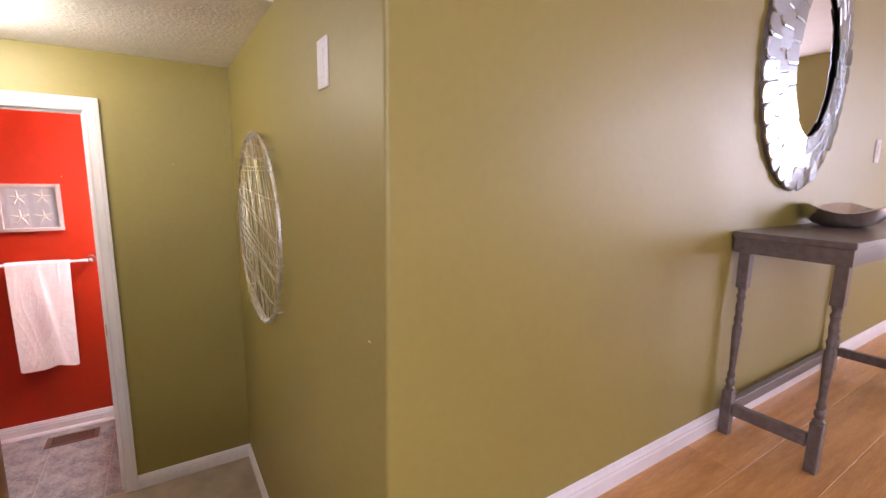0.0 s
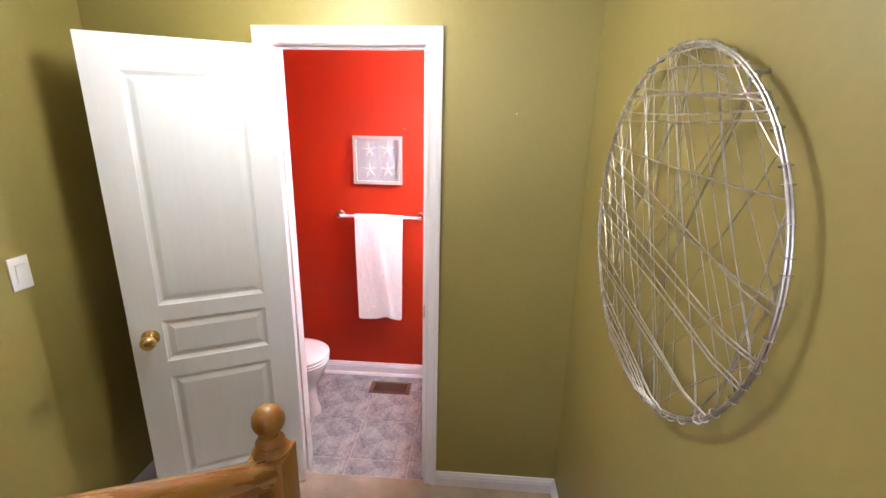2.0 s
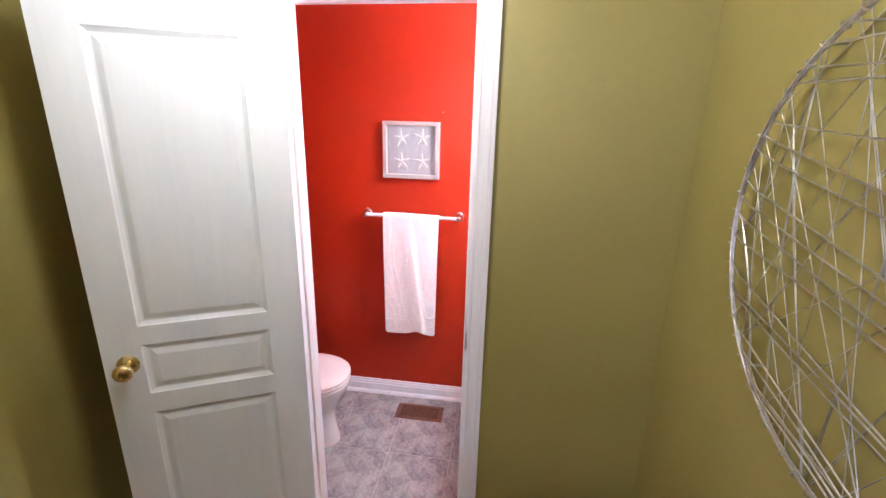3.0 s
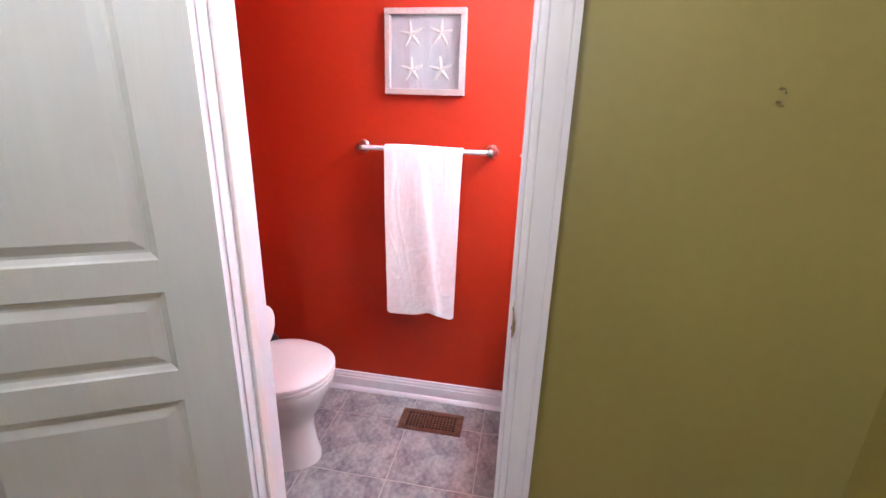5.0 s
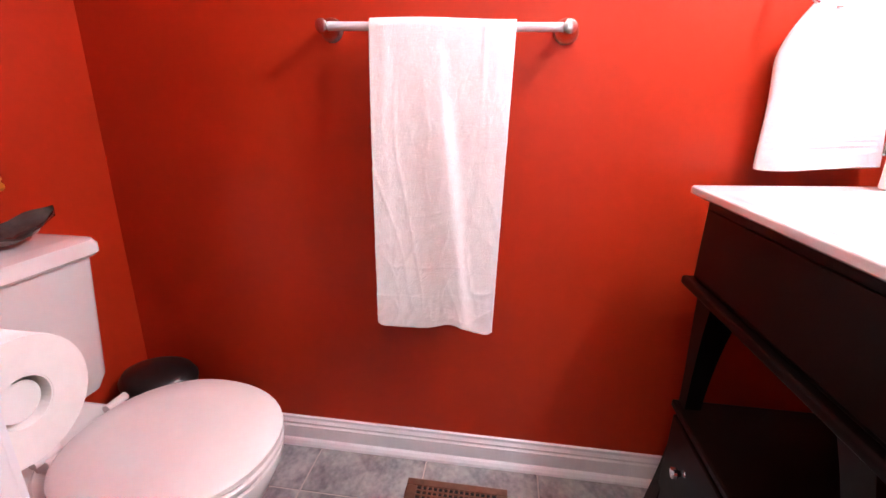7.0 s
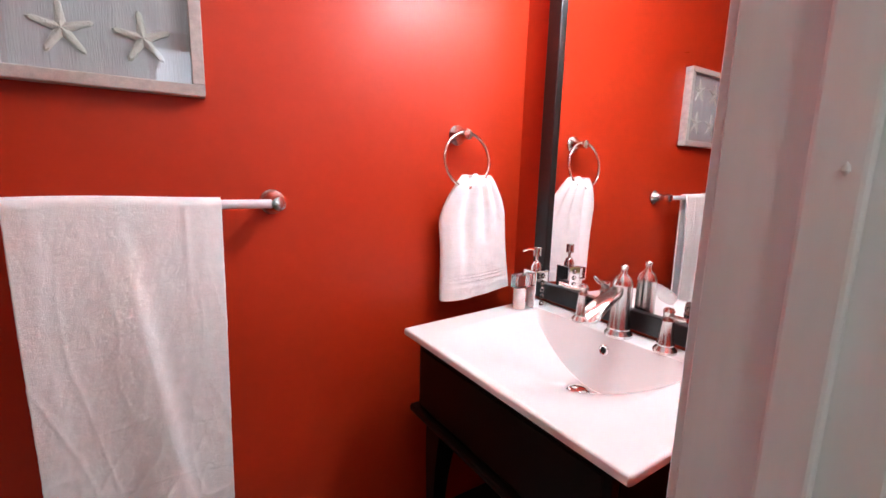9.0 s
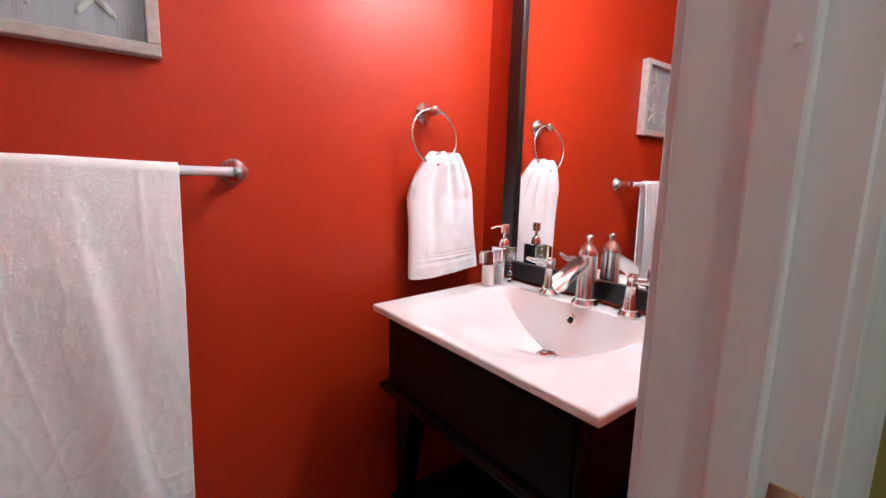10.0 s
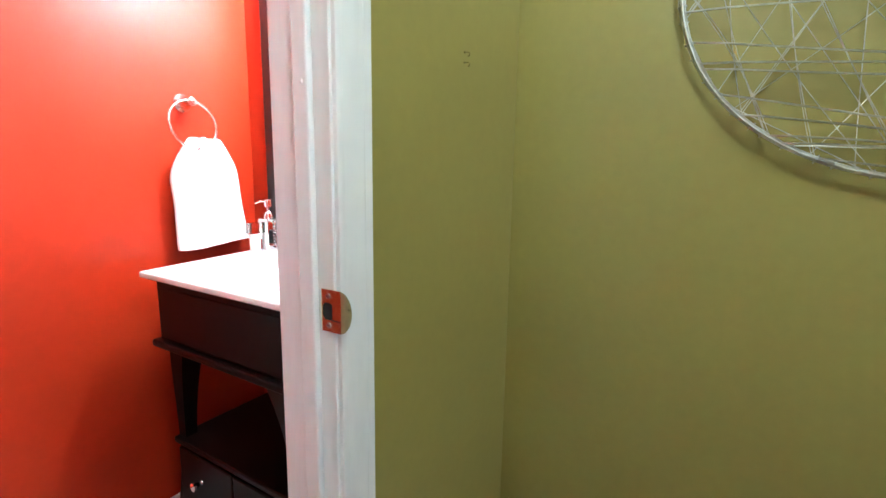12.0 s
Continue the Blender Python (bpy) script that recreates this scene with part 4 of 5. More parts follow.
for cx, cz, tr in ((-1.107, 1.581, 6), (-0.994, 1.585, -4), (-1.104, 1.459, 3), (-0.992, 1.461, 5)):
    part("starfish", starfish(cx, cz, tr), STARFISH, pic, "pale dried starfish")

# ---------------- towel ring and hand towel ----------------
RXC, RZ = -0.300, 1.340
ring = thing("towel_ring", (RXC, BW, RZ), "brushed nickel towel ring on the red wall", "towel ring")
part("mount", lathe([(0.0, 0), (0.026, 0), (0.027, 0.004), (0.021, 0.010), (0.011, 0.030), (0.010, 0.040), (0.013, 0.046), (0.013, 0.056), (0, 0.060)], (RXC, BW, RZ), 22, turn=pose(0, 0, 0, 90, 0, 0)), NICKEL, ring, smooth=True)
RY = BW - 0.048
part("ring", tube([(RXC + 0.071 * math.sin(a), RY - 0.006 + 0.010 * math.cos(a), RZ - 0.066 + 0.071 * math.cos(a)) for a in [2 * math.pi * i / 40 for i in range(40)]], 0.0042, 10, True), NICKEL, ring, smooth=True)
htowel = thing("hand_towel", (RXC, RY, 1.23), "white terry hand towel pulled through the towel ring", "towel")
own = bmesh.new()
rows = []
HT, HB = 1.226, 0.905
NH = 90
for i in range(NH + 1):
    s = i / NH
    z = HT - (HT - HB) * s
    open_ = s ** 0.55
    hw = 0.056 + 0.050 * math.sin(math.pi / 2 * min(1.0, s / 0.40)) + 0.012 * s
    th = 0.026 * min(1.0, (s + 0.004) / 0.07) ** 0.5 + 0.005 * math.sin(math.pi * s)
    row = []
    for j in range(144):
        a = 2 * math.pi * j / 144
        c, sn = math.cos(a), math.sin(a)
        fold = 0.003 * noise.noise(Vector((c * 3, sn * 3, s * 9))) + 0.0012 * noise.noise(Vector((c * 30, sn * 30, s * 80)))
        for ca, cw, cd, cl in ((0.95, 0.16, 0.020, 0.45), (1.40, 0.13, 0.022, 0.60), (1.95, 0.15, 0.026, 0.80)):
            fold -= cd * max(0.0, 1 - s / cl * 0.92) * math.exp(-((a - ca - 0.12 * (ca - 1.57) * s) / cw) ** 2)
        if 0.80 < s < 0.815 or 0.83 < s < 0.845 or 0.865 < s < 0.90:
            fold -= 0.0018
        x = RXC + 0.028 + 0.027 * s + hw * c * (1 + 0.02 * math.sin(8 * s))
        y = RY - 0.012 + 0.021 * min(1.0, s / 0.35) - (th + fold * 0.9) * sn
        cap = (0.009 * (1 - c * c) ** 0.5 + 0.005 * math.cos(2.6 * math.pi * c)) * max(0.0, 1 - s / 0.10) ** 2
        hem = (0.006 * c + 0.004 * math.sin(2 * a)) * s ** 3
        row.append(own.verts.new((x, min(y, BW - 0.003), z + cap + hem)))
    rows.append(row)
for a, b in zip(rows, rows[1:]):
    for j in range(144):
        own.faces.new((a[j], a[(j + 1) % 144], b[(j + 1) % 144], b[j]))
own.faces.new(rows[-1])
ct = own.verts.new((RXC + 0.028, RY - 0.012, HT + 0.010))
for j in range(144):
    own.faces.new((rows[0][j], rows[0][(j + 1) % 144], ct))
hcloth = part("cloth", own, TERRY, htowel, smooth=True)

# ---------------- vanity ----------------
VX0, VX1, VY0, VY1, VT = -0.511, BR - 0.002, 0.236, 0.853, 0.868
VD = 0.883          # deck behind the basin, a little higher than the front edge
FCY = 0.574
van = thing("vanity_cabinet", (-0.30, 0.55, 0), "espresso wood vanity on curved legs with an open shelf", "vanity")
F0 = -0.488
for dims in ((F0, F0 + 0.02, VY0 + 0.040, VY1 - 0.040), (F0 + 0.0205, VX1 - 0.002, VY0 + 0.040, VY0 + 0.058), (F0 + 0.0205, VX1 - 0.002, VY1 - 0.058, VY1 - 0.040)):
    part("apron", box(*dims, 0.681, 0.845, 0.003, 2), ESPRESSO, van, "dark wood apron board")
part("bottom_panel", box(F0 + 0.021, VX1 - 0.003, VY0 + 0.059, VY1 - 0.059, 0.682, 0.692), ESPRESSO, van)
part("drawer_front", box(F0 - 0.004, F0 - 0.0005, VY0 + 0.052, VY1 - 0.052, 0.690, 0.829, 0.002, 2), ESPRESSO, van)
part("top_lip", box(F0 - 0.010, F0 + 0.02, VY0 + 0.022, VY1 - 0.022, 0.8455, 0.8509, 0.001, 1), ESPRESSO, van)
part("moulding", box(F0 - 0.016, VX1 - 0.002, VY0 + 0.022, VY1 - 0.022, 0.661, 0.6805, 0.006, 3), ESPRESSO, van, "rounded dark moulding strip", smooth=True)


def vanity_leg(x, y, sx, sy):
    rings = []
    for k in range(15):
        s = k / 14
        z = 0.661 * (1 - s)
        h = 0.030 - 0.012 * math.sin(math.pi * min(1, s * 1.1)) - 0.004 * s
        bow = 0.022 * math.sin(math.pi * s * 1.15) - 0.010 * s
        sweep_in = 0.050 * max(0.0, 1 - s / 0.42) ** 2
        cx, cy = x + sx * bow * 0.5, y + sy * (bow * 0.4 + sweep_in)
        rings.append([(cx + a * h, cy + b * h, z) for a, b in ((-1, -1), (1, -1), (1, 1), (-1, 1))])
    return loft(rings)


for x, sx in ((F0 + 0.028, 1), (VX1 - 0.035, -1)):
    for y, sy in ((VY0 + 0.062, 1), (VY1 - 0.062, -1)):
        part("leg", vanity_leg(x, y, sx, sy), ESPRESSO, van, "curved dark wood leg", smooth=True)


part("lower_drawer_box", box(F0 + 0.020, VX1 - 0.020, VY0 + 0.060, VY1 - 0.060, 0.105, 0.372, 0.003, 2), ESPRESSO, van, "low drawer box under the open shelf")
part("shelf", box(F0 + 0.006, VX1 - 0.010, VY0 + 0.050, VY1 - 0.050, 0.3725, 0.390, 0.004, 2), ESPRESSO, van, "dark open shelf")
for a, b in ((VY0 + 0.066, 0.5415), (0.5455, VY1 - 0.066)):
    df = part("drawer", box(F0 + 0.008, F0 + 0.0195, a, b, 0.118, 0.362, 0.004, 2), ESPRESSO, van, "small dark drawer front")
    part("knob", lathe([(0.008, 0), (0.006, 0.006), (0.007, 0.012), (0.013, 0.018), (0.012, 0.024), (0, 0.027)], (F0 + 0.008, (a + b) / 2 + (0.02 if a > 0.5 else -0.02), 0.288), 18, turn=pose(0, 0, 0, 0, -90, 0)), CHROME, df, "round chrome knob", smooth=True)

# moulded top with scooped basin
top_ = thing("sink", (-0.30, 0.55, VT), "glossy white moulded sink top with scooped basin", "sink")
own = bmesh.new()
XB, XF, HW, BCY = -0.153, -0.495, 0.222, 0.562


def deck(x):
    return VT + (VD - VT) * min(1.0, (x - VX0) / (-0.13 - VX0))


def basin(x, y):
    """Depth of the scoop: a ramp that sinks from the front to a steep back wall."""
    u = (x - XB) / (XF - XB)
    v = (y - BCY) / HW
    if u < -0.06 or u > 1 or abs(v) >= 1:
        return 0.0
    wall_ = min(1.0, max(0.0, (u + 0.06) / 0.07))
    ramp = (1 - max(u, 0)) ** 1.2
    return 0.140 * wall_ * ramp * (1 - v * v) ** (1.0 + 0.8 * max(u, 0))


xs = [VX0 + 0.004 + (VX1 - VX0 - 0.008) * i / 150 for i in range(151)]
ys = [VY0 + 0.004 + (VY1 - VY0 - 0.008) * j / 110 for j in range(111)]
grid = [[own.verts.new((x, y, deck(x) - basin(x, y))) for y in ys] for x in xs]
for i in range(150):
    for j in range(110):
        own.faces.new((grid[i][j], grid[i + 1][j], grid[i + 1][j + 1], grid[i][j + 1]))


def edge_ring(off, z):
    return ([(VX0 + off, y, z) for y in ys] + [(x, VY1 - off, z) for x in xs[1:]] + [(VX1 - off, y, z) for y in ys[-2::-1]] + [(x, VY0 + off, z) for x in xs[-2:0:-1]])


border = [grid[0][j] for j in range(111)] + [grid[i][110] for i in range(1, 151)] + [grid[150][j] for j in range(109, -1, -1)] + [grid[i][0] for i in range(149, 0, -1)]
prev = border
for off, z in ((0.0012, VT - 0.0015), (0.0, VT - 0.004), (0.0, VT - 0.014), (0.003, VT - 0.017)):
    cur = [own.verts.new((p[0], p[1], z + deck(p[0]) - VT)) for p in edge_ring(off, z)]
    for k in range(len(cur)):
        own.faces.new((prev[k], prev[(k + 1) % len(cur)], cur[(k + 1) % len(cur)], cur[k]))
    prev = cur
part("slab", own, SINKTOP, top_, smooth=True)
part("overflow", lathe([(0.007, 0), (0.0125, 0), (0.0125, 0.002), (0.010, 0.004), (0.0075, 0.003), (0.007, 0)], (XB - 0.0035, FCY - 0.027, VD - 0.031), 22, turn=pose(0, 0, 0, 0, -80, 0)), CHROME, top_, "chrome overflow ring", smooth=True)
# black disc in place of the shade inside the overflow
part("overflow_hole", lathe([(0, 0), (0.0075, 0), (0.0075, 0.0012), (0, 0.0012)], (XB - 0.0040, FCY - 0.027, VD - 0.031), 18, turn=pose(0, 0, 0, 0, -80, 0)), PAINTED_DARK, top_)
dz = deck(-0.322) - basin(-0.322, 0.478)
part("drain", lathe([(0.0, -0.004), (0.019, -0.004), (0.019, 0.001), (0.016, 0.003), (0.011, 0.0042), (0, 0.0046)], (-0.322, 0.478, dz + 0.004), 28), CHROME, top_, "round chrome drain cap", smooth=True)

# black ring added to imitate a dark reflection in the chrome cap
part("drain_dark_ring", lathe([(0.0, -0.006), (0.022, -0.006), (0.022, 0.0012), (0, 0.0012)], (-0.322, 0.478, dz), 28), PAINTED_DARK, top_, "dark ring added for the dark reflection at the drain cap")

# faucet
FX, TAPY = -0.118, 0.542
fauc = thing("faucet", (FX, TAPY, VD), "brushed nickel waterfall faucet", "faucet")
part("body", lathe([(0.0, 0), (0.031, 0), (0.031, 0.006), (0.027, 0.011), (0.0245, 0.016), (0.026, 0.020), (0.0235, 0.026), (0.0225, 0.07), (0.0215, 0.118), (0.0225, 0.121), (0.0215, 0.125),
                    (0.017, 0.136), (0.009, 0.143), (0.0065, 0.148), (0.0075, 0.156), (0.009, 0.163), (0.006, 0.166), (0, 0.167)], (FX, TAPY, VD), 30), NICKEL, fauc, smooth=True)
own = bmesh.new()
rings = []
for k in range(9):
    s = k / 8
    cx = FX - 0.012 - 0.094 * s
    cz = VD + 0.103 - 0.030 * s - 0.012 * s * s
    w = 0.014 + 0.009 * s
    rings.append([(cx + 0.01 * s * abs(u), TAPY + u * w, cz + h) for u, h in ((-1, 0.014), (-0.95, -0.002), (-0.6, -0.013), (0, -0.018), (0.6, -0.013), (0.95, -0.002), (1, 0.014),
                                                                         (0.86, 0.014), (0.80, 0.0), (0.5, -0.008), (0, -0.013), (-0.5, -0.008), (-0.80, 0.0), (-0.86, 0.014))])
part("spout", loft(rings), NICKEL, fauc, "open trough spout", smooth=True)
for y, side in ((TAPY + 0.110, 1), (TAPY - 0.110, -1)):
    hd = part("handle", lathe([(0.0, 0), (0.024, 0), (0.024, 0.005), (0.020, 0.010), (0.0165, 0.014), (0.018, 0.018), (0.0155, 0.024), (0.0125, 0.064), (0.0135, 0.068), (0.011, 0.072), (0.010, 0.084),
                        (0.012, 0.088), (0.009, 0.094), (0, 0.096)], (FX + 0.004, y, VD), 24), NICKEL, fauc, "brushed nickel lever handle", smooth=True)
    d = Vector((-0.45, 0.9 * side, 0)).normalized()
    p = Vector((FX + 0.004, y, VD + 0.080))
    part("lever", tube([p - d * 0.012, p + d * 0.012, p + d * 0.04 + Vector((0, 0, 0.003)), p + d * 0.062 + Vector((0, 0, 0.008))], [0.0045, 0.005, 0.0065, 0.005], 10), NICKEL, hd, smooth=True)

# soap dispenser set
soap = thing("soap_dispenser", (-0.136, 0.797, VD), "square mirrored soap dispenser with chrome pump", "soap dispenser")
SXC, SYC = -0.136, 0.797
part("bottle", box(SXC - 0.024, SXC + 0.024, SYC - 0.024, SYC + 0.024, VD, VD + 0.105, 0.003, 2), CHROME, soap, "mirrored square bottle")
part("collar", lathe([(0.0, 0), (0.014, 0), (0.015, 0.006), (0.012, 0.014), (0.010, 0.020), (0.004, 0.024), (0.004, 0.040), (0.0, 0.040)], (SXC, SYC, VD + 0.105), 18), CHROME, soap, smooth=True)
part("pump", lathe([(0.0, 0), (0.011, 0), (0.011, 0.022), (0.009, 0.024), (0, 0.024)], (SXC, SYC, VD + 0.143), 18), CHROME, soap, "chrome pump head", smooth=True)
part("nozzle", tube([(SXC, SYC, VD + 0.160), (SXC - 0.020, SYC + 0.012, VD + 0.161), (SXC - 0.034, SYC + 0.020, VD + 0.154)], 0.0035, 8), CHROME, soap, smooth=True)
for k in range(5):
    part("crystal", lathe([(0.008, 0), (0.006, 0.003), (0, 0.004)], (SXC + 0.002, SYC - 0.0245, VD + 0.016 + 0.019 * k), 8, turn=pose(0, 0, 0, 90, 0, 0)), GLASS, soap, "cut crystal stud")
cup = thing("glass_jar", (-0.184, 0.806, VD), "white jar with a clear glass top beside the dispenser", "jar")
part("jar", lathe([(0.0, 0.0), (0.0150, 0.0), (0.0165, 0.003), (0.0165, 0.052), (0.013, 0.058), (0, 0.058)], (-0.184, 0.806, VD), 20), PLASTIC, cup, "white plastic jar", smooth=True)
part("glass", box(-0.206, -0.164, 0.791, 0.821, VD + 0.0582, VD + 0.094, 0.003, 2), GLASS, cup, "clear glass block lid")

# framed mirror over the vanity
MY0, MY1, MZ0, MZ1 = 0.225, 0.865, 0.893, 1.81
mir = thing("vanity_mirror", (BR, 0.55, MZ0), "wall mirror in a flat black frame above the sink", "mirror")
for y0, y1, z0, z1 in ((MY0, MY1, MZ0, MZ0 + 0.046), (MY0, MY1, MZ1 - 0.046, MZ1), (MY0, MY0 + 0.046, MZ0 + 0.046, MZ1 - 0.046), (MY1 - 0.046, MY1, MZ0 + 0.046, MZ1 - 0.046)):
    part("frame", box(BR - 0.018, BR - 0.001, y0, y1, z0, z1, 0.003, 2), BLACKFRAME, mir)
part("glass", box(BR - 0.006, BR - 0.002, MY0 + 0.044, MY1 - 0.044, MZ0 + 0.044, MZ1 - 0.044), MIRROR, mir)

# lamp above the mirror
vl = thing("vanity_lamp", (BR, 0.47, 1.915), "two-shade wall lamp above the mirror, switched on", "lamp")
part("backplate", box(BR - 0.02, BR - 0.001, 0.34, 0.60, 1.875, 1.955, 0.004), NICKEL, vl)
for y in (0.40, 0.54):
    part("arm", tube([(BR - 0.018, y, 1.915), (BR - 0.06, y, 1.925), (BR - 0.105, y, 1.938)], 0.007, 8), NICKEL, vl, smooth=True)
    part("shade", lathe([(0.0, 0.10), (0.030, 0.10), (0.042, 0.06), (0.050, 0.0), (0.0, 0.010)], (BR - 0.108, y, 1.845), 24), SHADE_GLASS, vl, "glowing frosted shade", smooth=True)
    part("bulb", lathe([(0.0, 0.0), (0.026, 0.001), (0.028, 0.004), (0.0, 0.006)], (BR - 0.108, y, 1.841), 20), BULB_GLASS, vl, "bright bulb face")

# ---------------- floor register ----------------
reg = thing("floor_register", (-0.967, 0.80, 0), "brown metal floor register with a square grid", "vent")
GX0, GX1, GY0, GY1 = -1.104, -0.826, 0.728, 0.862
# thin black sheet in place of the duct's shade
part("duct", box(GX0 + 0.02, GX1 - 0.02, GY0 + 0.02, GY1 - 0.02, 0.0005, 0.0015), PAINTED_DARK, reg, "black sheet painted as the shade under the grid")
for d in ((GX0, GX1, GY0, GY0 + 0.022), (GX0, GX1, GY1 - 0.022, GY1), (GX0, GX0 + 0.030, GY0 + 0.022, GY1 - 0.022), (GX1 - 0.030, GX1, GY0 + 0.022, GY1 - 0.022)):
    part("border", box(*d, 0.0, 0.006, 0.0018, 2), BRONZE, reg)
for k in range(1, 15):
    x = GX0 + 0.030 + (GX1 - GX0 - 0.060) * k / 15
    part("slat", box(x - 0.0026, x + 0.0026, GY0 + 0.022, GY1 - 0.022, 0.0018, 0.0052), BRONZE, reg)
for k in range(1, 6):
    y = GY0 + 0.022 + (GY1 - GY0 - 0.044) * k / 6
    part("slat", box(GX0 + 0.030, GX1 - 0.030, y - 0.0026, y + 0.0026, 0.0016, 0.0050), BRONZE, reg)

# ---------------- console table, bowl and mirror in the upper room ----------------
TX0, TX1, TYB, TYF, TT = 1.390, 2.60, YC - 0.006, YC - 0.352, Z1 + 0.795
tab = thing("console_table", ((TX0 + TX1) / 2, (TYB + TYF) / 2, Z1), "grey weathered wood console table with turned legs", "table")
part("tabletop", box(TX0, TX1, TYF, TYB, TT - 0.022, TT, 0.003, 2), GREYWOOD, tab)
part("apron", box(TX0 + 0.006, TX1 - 0.006, TYF + 0.006, TYF + 0.024, TT - 0.075, TT - 0.0225), GREYWOOD, tab)
part("apron", box(TX0 + 0.006, TX1 - 0.006, TYB - 0.024, TYB - 0.006, TT - 0.075, TT - 0.0225), GREYWOOD, tab)
part("apron", box(TX0 + 0.006, TX0 + 0.024, TYF + 0.0245, TYB - 0.0245, TT - 0.075, TT - 0.0225), GREYWOOD, tab)
part("apron", box(TX1 - 0.024, TX1 - 0.006, TYF + 0.0245, TYB - 0.0245, TT - 0.075, TT - 0.0225), GREYWOOD, tab)


def table_leg(x, y):
    h = 0.018
    own = box(x - h, x + h, y - h, y + h, Z1, Z1 + 0.18, 0.002, 1)
    box(x - h, x + h, y - h, y + h, TT - 0.21, TT - 0.0225, 0.002, 1, bm=own)
    a, b = Z1 + 0.18, TT - 0.21
    L = b - a
    prof = [(0.019, 0), (0.021, 0.02), (0.013, 0.04), (0.019, 0.07), (0.019, 0.10), (0.013, 0.12), (0.017, 0.15), (0.012, 0.20), (0.018, 0.52), (0.019, 0.62), (0.013, 0.66), (0.019, 0.70), (0.013, 0.74),
            (0.017, 0.82), (0.013, 0.88), (0.019, 0.92), (0.013, 0.95), (0.019, 1.0)]
    return lathe([(r * 0.87, a + L * t) for r, t in prof], (x, y, 0), 18, bm=own)


for x in (TX0 + 0.045, TX1 - 0.045):
    for y in (TYB - 0.035, TYF + 0.035):
        part("leg", table_leg(x, y), GREYWOOD, tab, "turned grey leg", smooth=True)
    part("stretcher", box(x - 0.014, x + 0.014, TYF + 0.057, TYB - 0.057, Z1 + 0.085, Z1 + 0.13, 0.002, 1), GREYWOOD, tab)
part("stretcher", box(TX0 + 0.06, TX1 - 0.06, TYB - 0.049, TYB - 0.021, Z1 + 0.085, Z1 + 0.13, 0.002, 1), GREYWOOD, tab)

bowl_ = thing("silver_bowl", (2.03, -2.13, TT), "shiny silver bowl with a wavy rim", "bowl")
own = bmesh.new()
out_, in_ = [], []
for k in range(13):
    s = k / 12
    ro, ri = [], []
    for i in range(40):
        a = 2 * math.pi * i / 40
        r = 0.050 + 0.105 * s ** 0.7
        z = TT + 0.001 + 0.075 * s ** 1.7 + 0.016 * s ** 2 * math.sin(3 * a + 0.7)
        ro.append(own.verts.new((2.03 + r * math.cos(a), -2.13 + r * math.sin(a), z)))
        ri.append(own.verts.new((2.03 + (r - 0.003) * math.cos(a), -2.13 + (r - 0.003) * math.sin(a), z + 0.003)))
    out_.append(ro)
    in_.append(ri)
for g in (out_, in_):
    for a, b in zip(g, g[1:]):
        for i in range(40):
            own.faces.new((a[i], a[(i + 1) % 40], b[(i + 1) % 40], b[i]))
    own.faces.new(g[0])
for i in range(40):
    own.faces.new((out_[-1][i], out_[-1][(i + 1) % 40], in_[-1][(i + 1) % 40], in_[-1][i]))
part("shell", own, SILVER, bowl_, smooth=True)

MX, MZ, MA, MB = 1.845, 2.215, 0.20, 0.29
wm = thing("mosaic_mirror", (MX, YC, MZ), "oval wall mirror with a wide silvery glass border", "mirror")


def oval_ring(k0, k1, y0, y1, n=48):
    return loft([[(MX + (MA + k0) * math.cos(2 * math.pi * i / n), y0, MZ + (MB + k0) * math.sin(2 * math.pi * i / n)) for i in range(n)],
                 [(MX + (MA + k1) * math.cos(2 * math.pi * i / n), y1, MZ + (MB + k1) * math.sin(2 * math.pi * i / n)) for i in range(n)]])


part("backing_board", oval_ring(0.205, 0.20, YC - 0.001, YC - 0.014), GREYWOOD, wm, "dark backing board")
part("centre_mirror", oval_ring(0.0, -0.006, YC - 0.017, YC - 0.026), MIRROR, wm, "plain oval centre mirror")
tile_bm = bmesh.new()
lo = [(-0.036, -0.050), (0.036, -0.050), (0.041, 0.012), (0.034, 0.038), (0.014, 0.047), (-0.014, 0.047), (-0.034, 0.038), (-0.041, 0.012)]
a_ = [tile_bm.verts.new((x, 0.0, z)) for x, z in lo]
b_ = [tile_bm.verts.new((x, -0.003, z)) for x, z in lo]
c_ = [tile_bm.verts.new((x * 0.84, -0.006, z * 0.88)) for x, z in lo]
for p, q in ((a_, b_), (b_, c_)):
    for i in range(8):
        tile_bm.faces.new((p[i], p[(i + 1) % 8], q[(i + 1) % 8], q[i]))
tile_bm.faces.new(a_)
tile_bm.faces.new(c_)
bmesh.ops.recalc_face_normals(tile_bm, faces=tile_bm.faces[:])
tile_me = bpy.data.meshes.new("mirror_tile")
tile_bm.to_mesh(tile_me)
tile_bm.free()
tile_me.materials.append(MIRROR_TILE)
tr_ = random.Random(11)
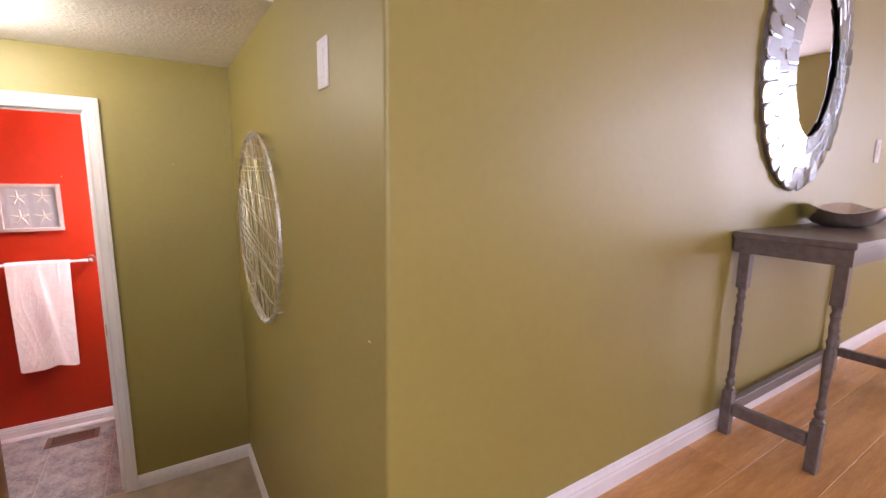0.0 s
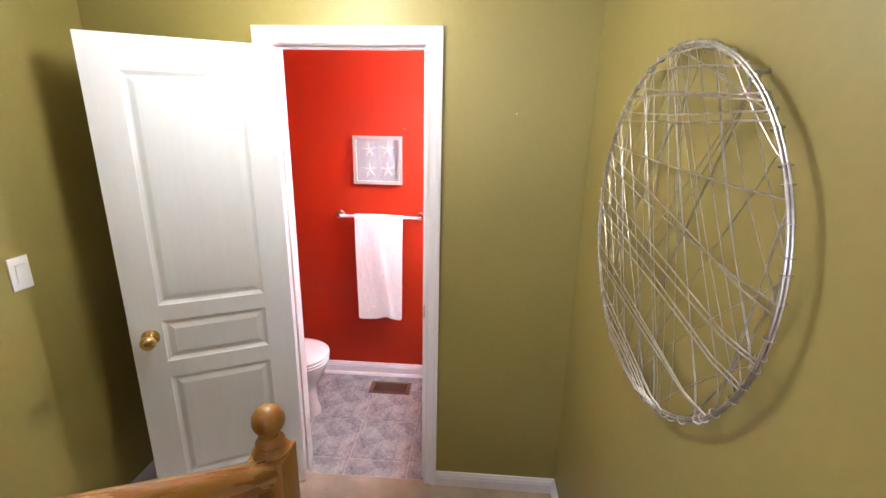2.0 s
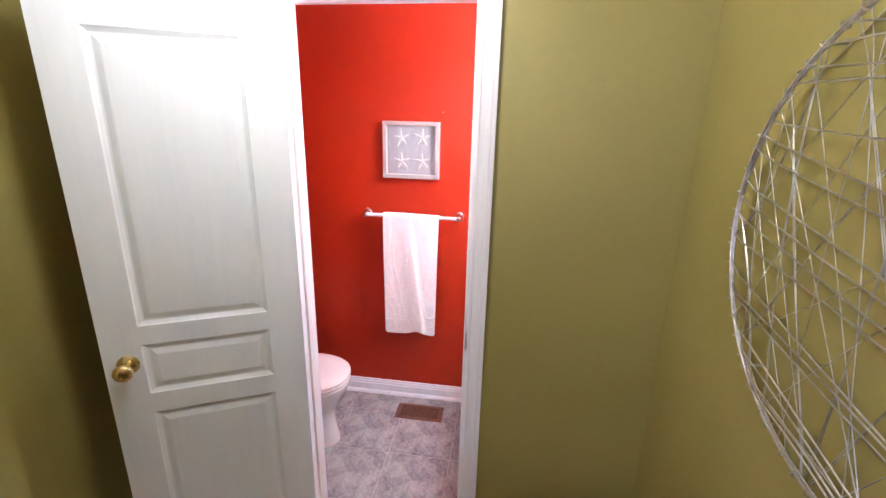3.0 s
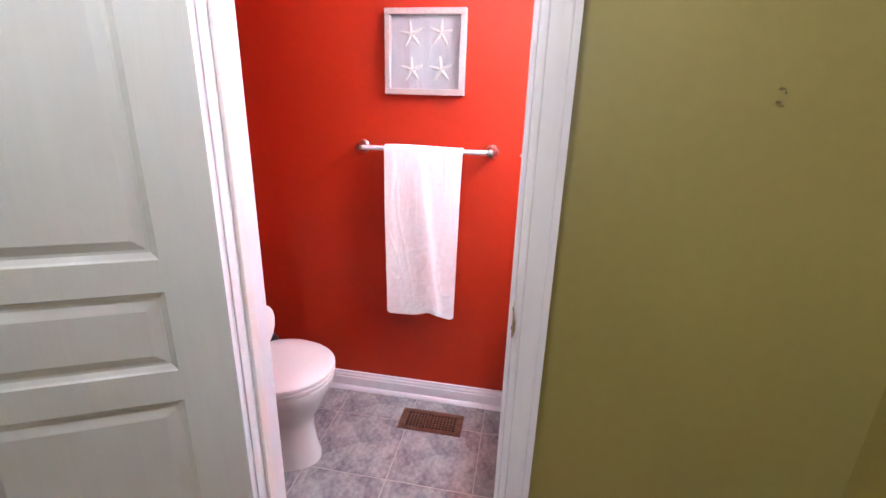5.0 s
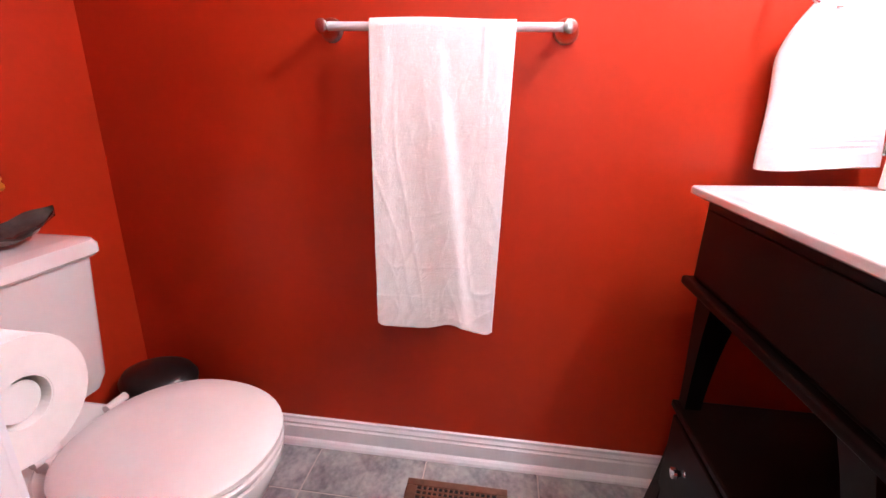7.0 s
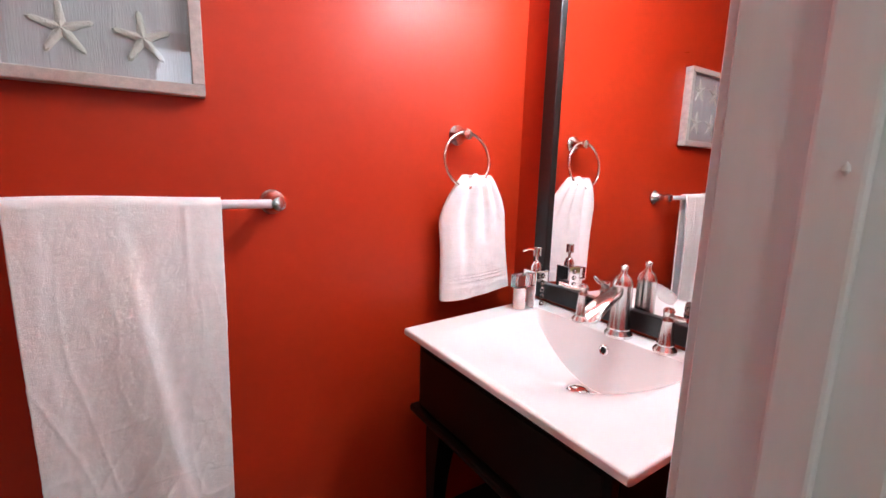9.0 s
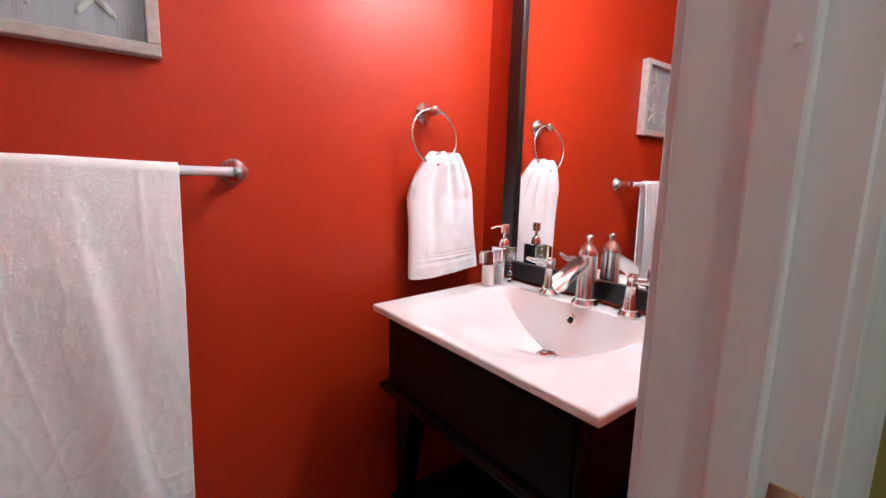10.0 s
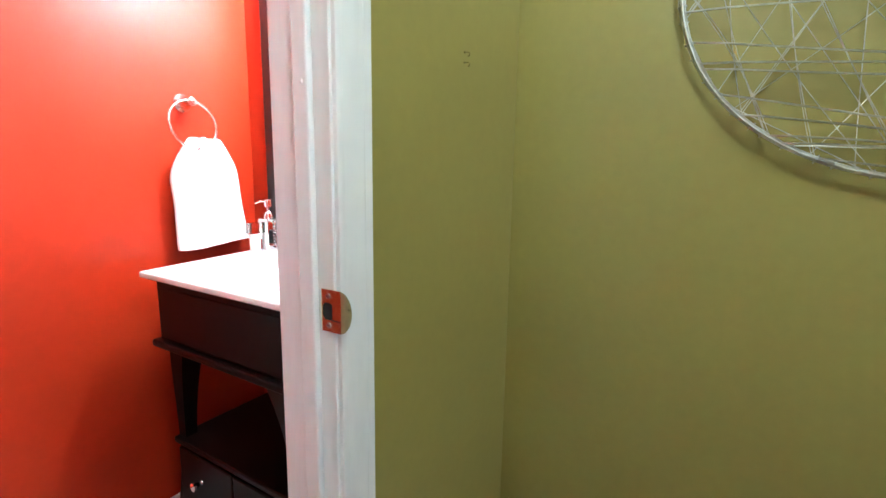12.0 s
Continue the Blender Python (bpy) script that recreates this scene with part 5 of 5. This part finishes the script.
for ringk, (off, n, yoff) in enumerate(((0.165, 38, 0.018), (0.105, 32, 0.024), (0.040, 26, 0.030))):
    for k in range(n):
        a = 2 * math.pi * (k + 0.5 * (ringk % 2)) / n
        px, pz = MX + (MA + off) * math.cos(a), MZ + (MB + off) * math.sin(a)
        head = math.degrees(math.atan2(math.cos(a) / (MA + off), math.sin(a) / (MB + off)))
        tl = new("mirror_tile", tile_me)
        tl.matrix_basis = pose(px, YC - yoff, pz, 0, head, 0) @ pose(0, 0, 0, -7 + tr_.uniform(-4, 4), 0, tr_.uniform(-4, 4))
        adopt(tl, wm)

# ---------------- floor pieces ----------------
TS, GAP = 0.325, 0.0035
shared = {}


def slab_piece(name, x0, x1, y0, y1, z0, z1, bevel, material, parent):
    key = (name, round(x1 - x0, 4), round(y1 - y0, 4))
    if key not in shared:
        own = box(-(x1 - x0) / 2, (x1 - x0) / 2, -(y1 - y0) / 2, (y1 - y0) / 2, z0, z1)
        up_ = [e for e in own.edges if all(v.co.z > (z0 + z1) / 2 for v in e.verts)]
        bmesh.ops.bevel(own, geom=up_, offset=bevel, segments=1, affect="EDGES")
        me = bpy.data.meshes.new(name)
        own.to_mesh(me)
        own.free()
        me.materials.append(material)
        shared[key] = me
    ob = new(name, shared[key])
    ob.matrix_basis = Matrix.Translation(((x0 + x1) / 2, (y0 + y1) / 2, 0))
    ob.parent = parent
    return ob


for i in range(-1, 6):
    for j in range(-1, 3):
        x0, x1 = -2.040 + TS * i, -2.040 + TS * (i + 1)
        y0, y1 = 0.128 + TS * j, 0.128 + TS * (j + 1)
        x0, x1 = max(x0, BL), min(x1, BR)
        y0, y1 = max(y0, 0.014), min(y1, BW)
        if x1 - x0 > 0.02 and y1 - y0 > 0.02:
            slab_piece("tile", x0 + GAP / 2, x1 - GAP / 2, y0 + GAP / 2, y1 - GAP / 2, -0.003, 0.0, 0.001, TILE, bath_floor)

upper_floor = tagged(new("floor_upper", bpy.data.meshes.new("floor_upper")), "honey-coloured laminate plank floor", "floor", kind="structure")
upper_floor.data.from_pydata([(XL, -6.2, Z1 - 0.0125), (6, -6.2, Z1 - 0.0125), (6, -6.19, Z1 - 0.0125)], [], [(0, 1, 2)])
upper_floor.data.materials.append(PLANK)
PW, PL = 0.19, 1.25
pr = random.Random(3)
row_n = 0
y = YC
while y > -6.2:
    x = 0.0 if y > NOSE - 3 * RUN else (-0.945 if y > -3.2 else XL)
    x_start = x
    x -= pr.uniform(0.1, 1.1)
    while x < 6.0:
        a, b = max(x, x_start), min(x + PL, 6.0)
        if b - a > 0.05:
            slab_piece("plank", round(a, 2) + 0.0002, round(b, 2) - 0.0002, max(y - PW, -6.2) + 0.0002, y - 0.0002, Z1 - 0.012, Z1, 0.0005, PLANK, upper_floor)
        x += PL
    y -= PW
for a, b in ((-0.945, -0.001),):
    slab_piece("plank", a, b, YC + 0.0006, NOSE - 3 * RUN - 0.032, Z1 - 0.012, Z1, 0.0012, PLANK, upper_floor)
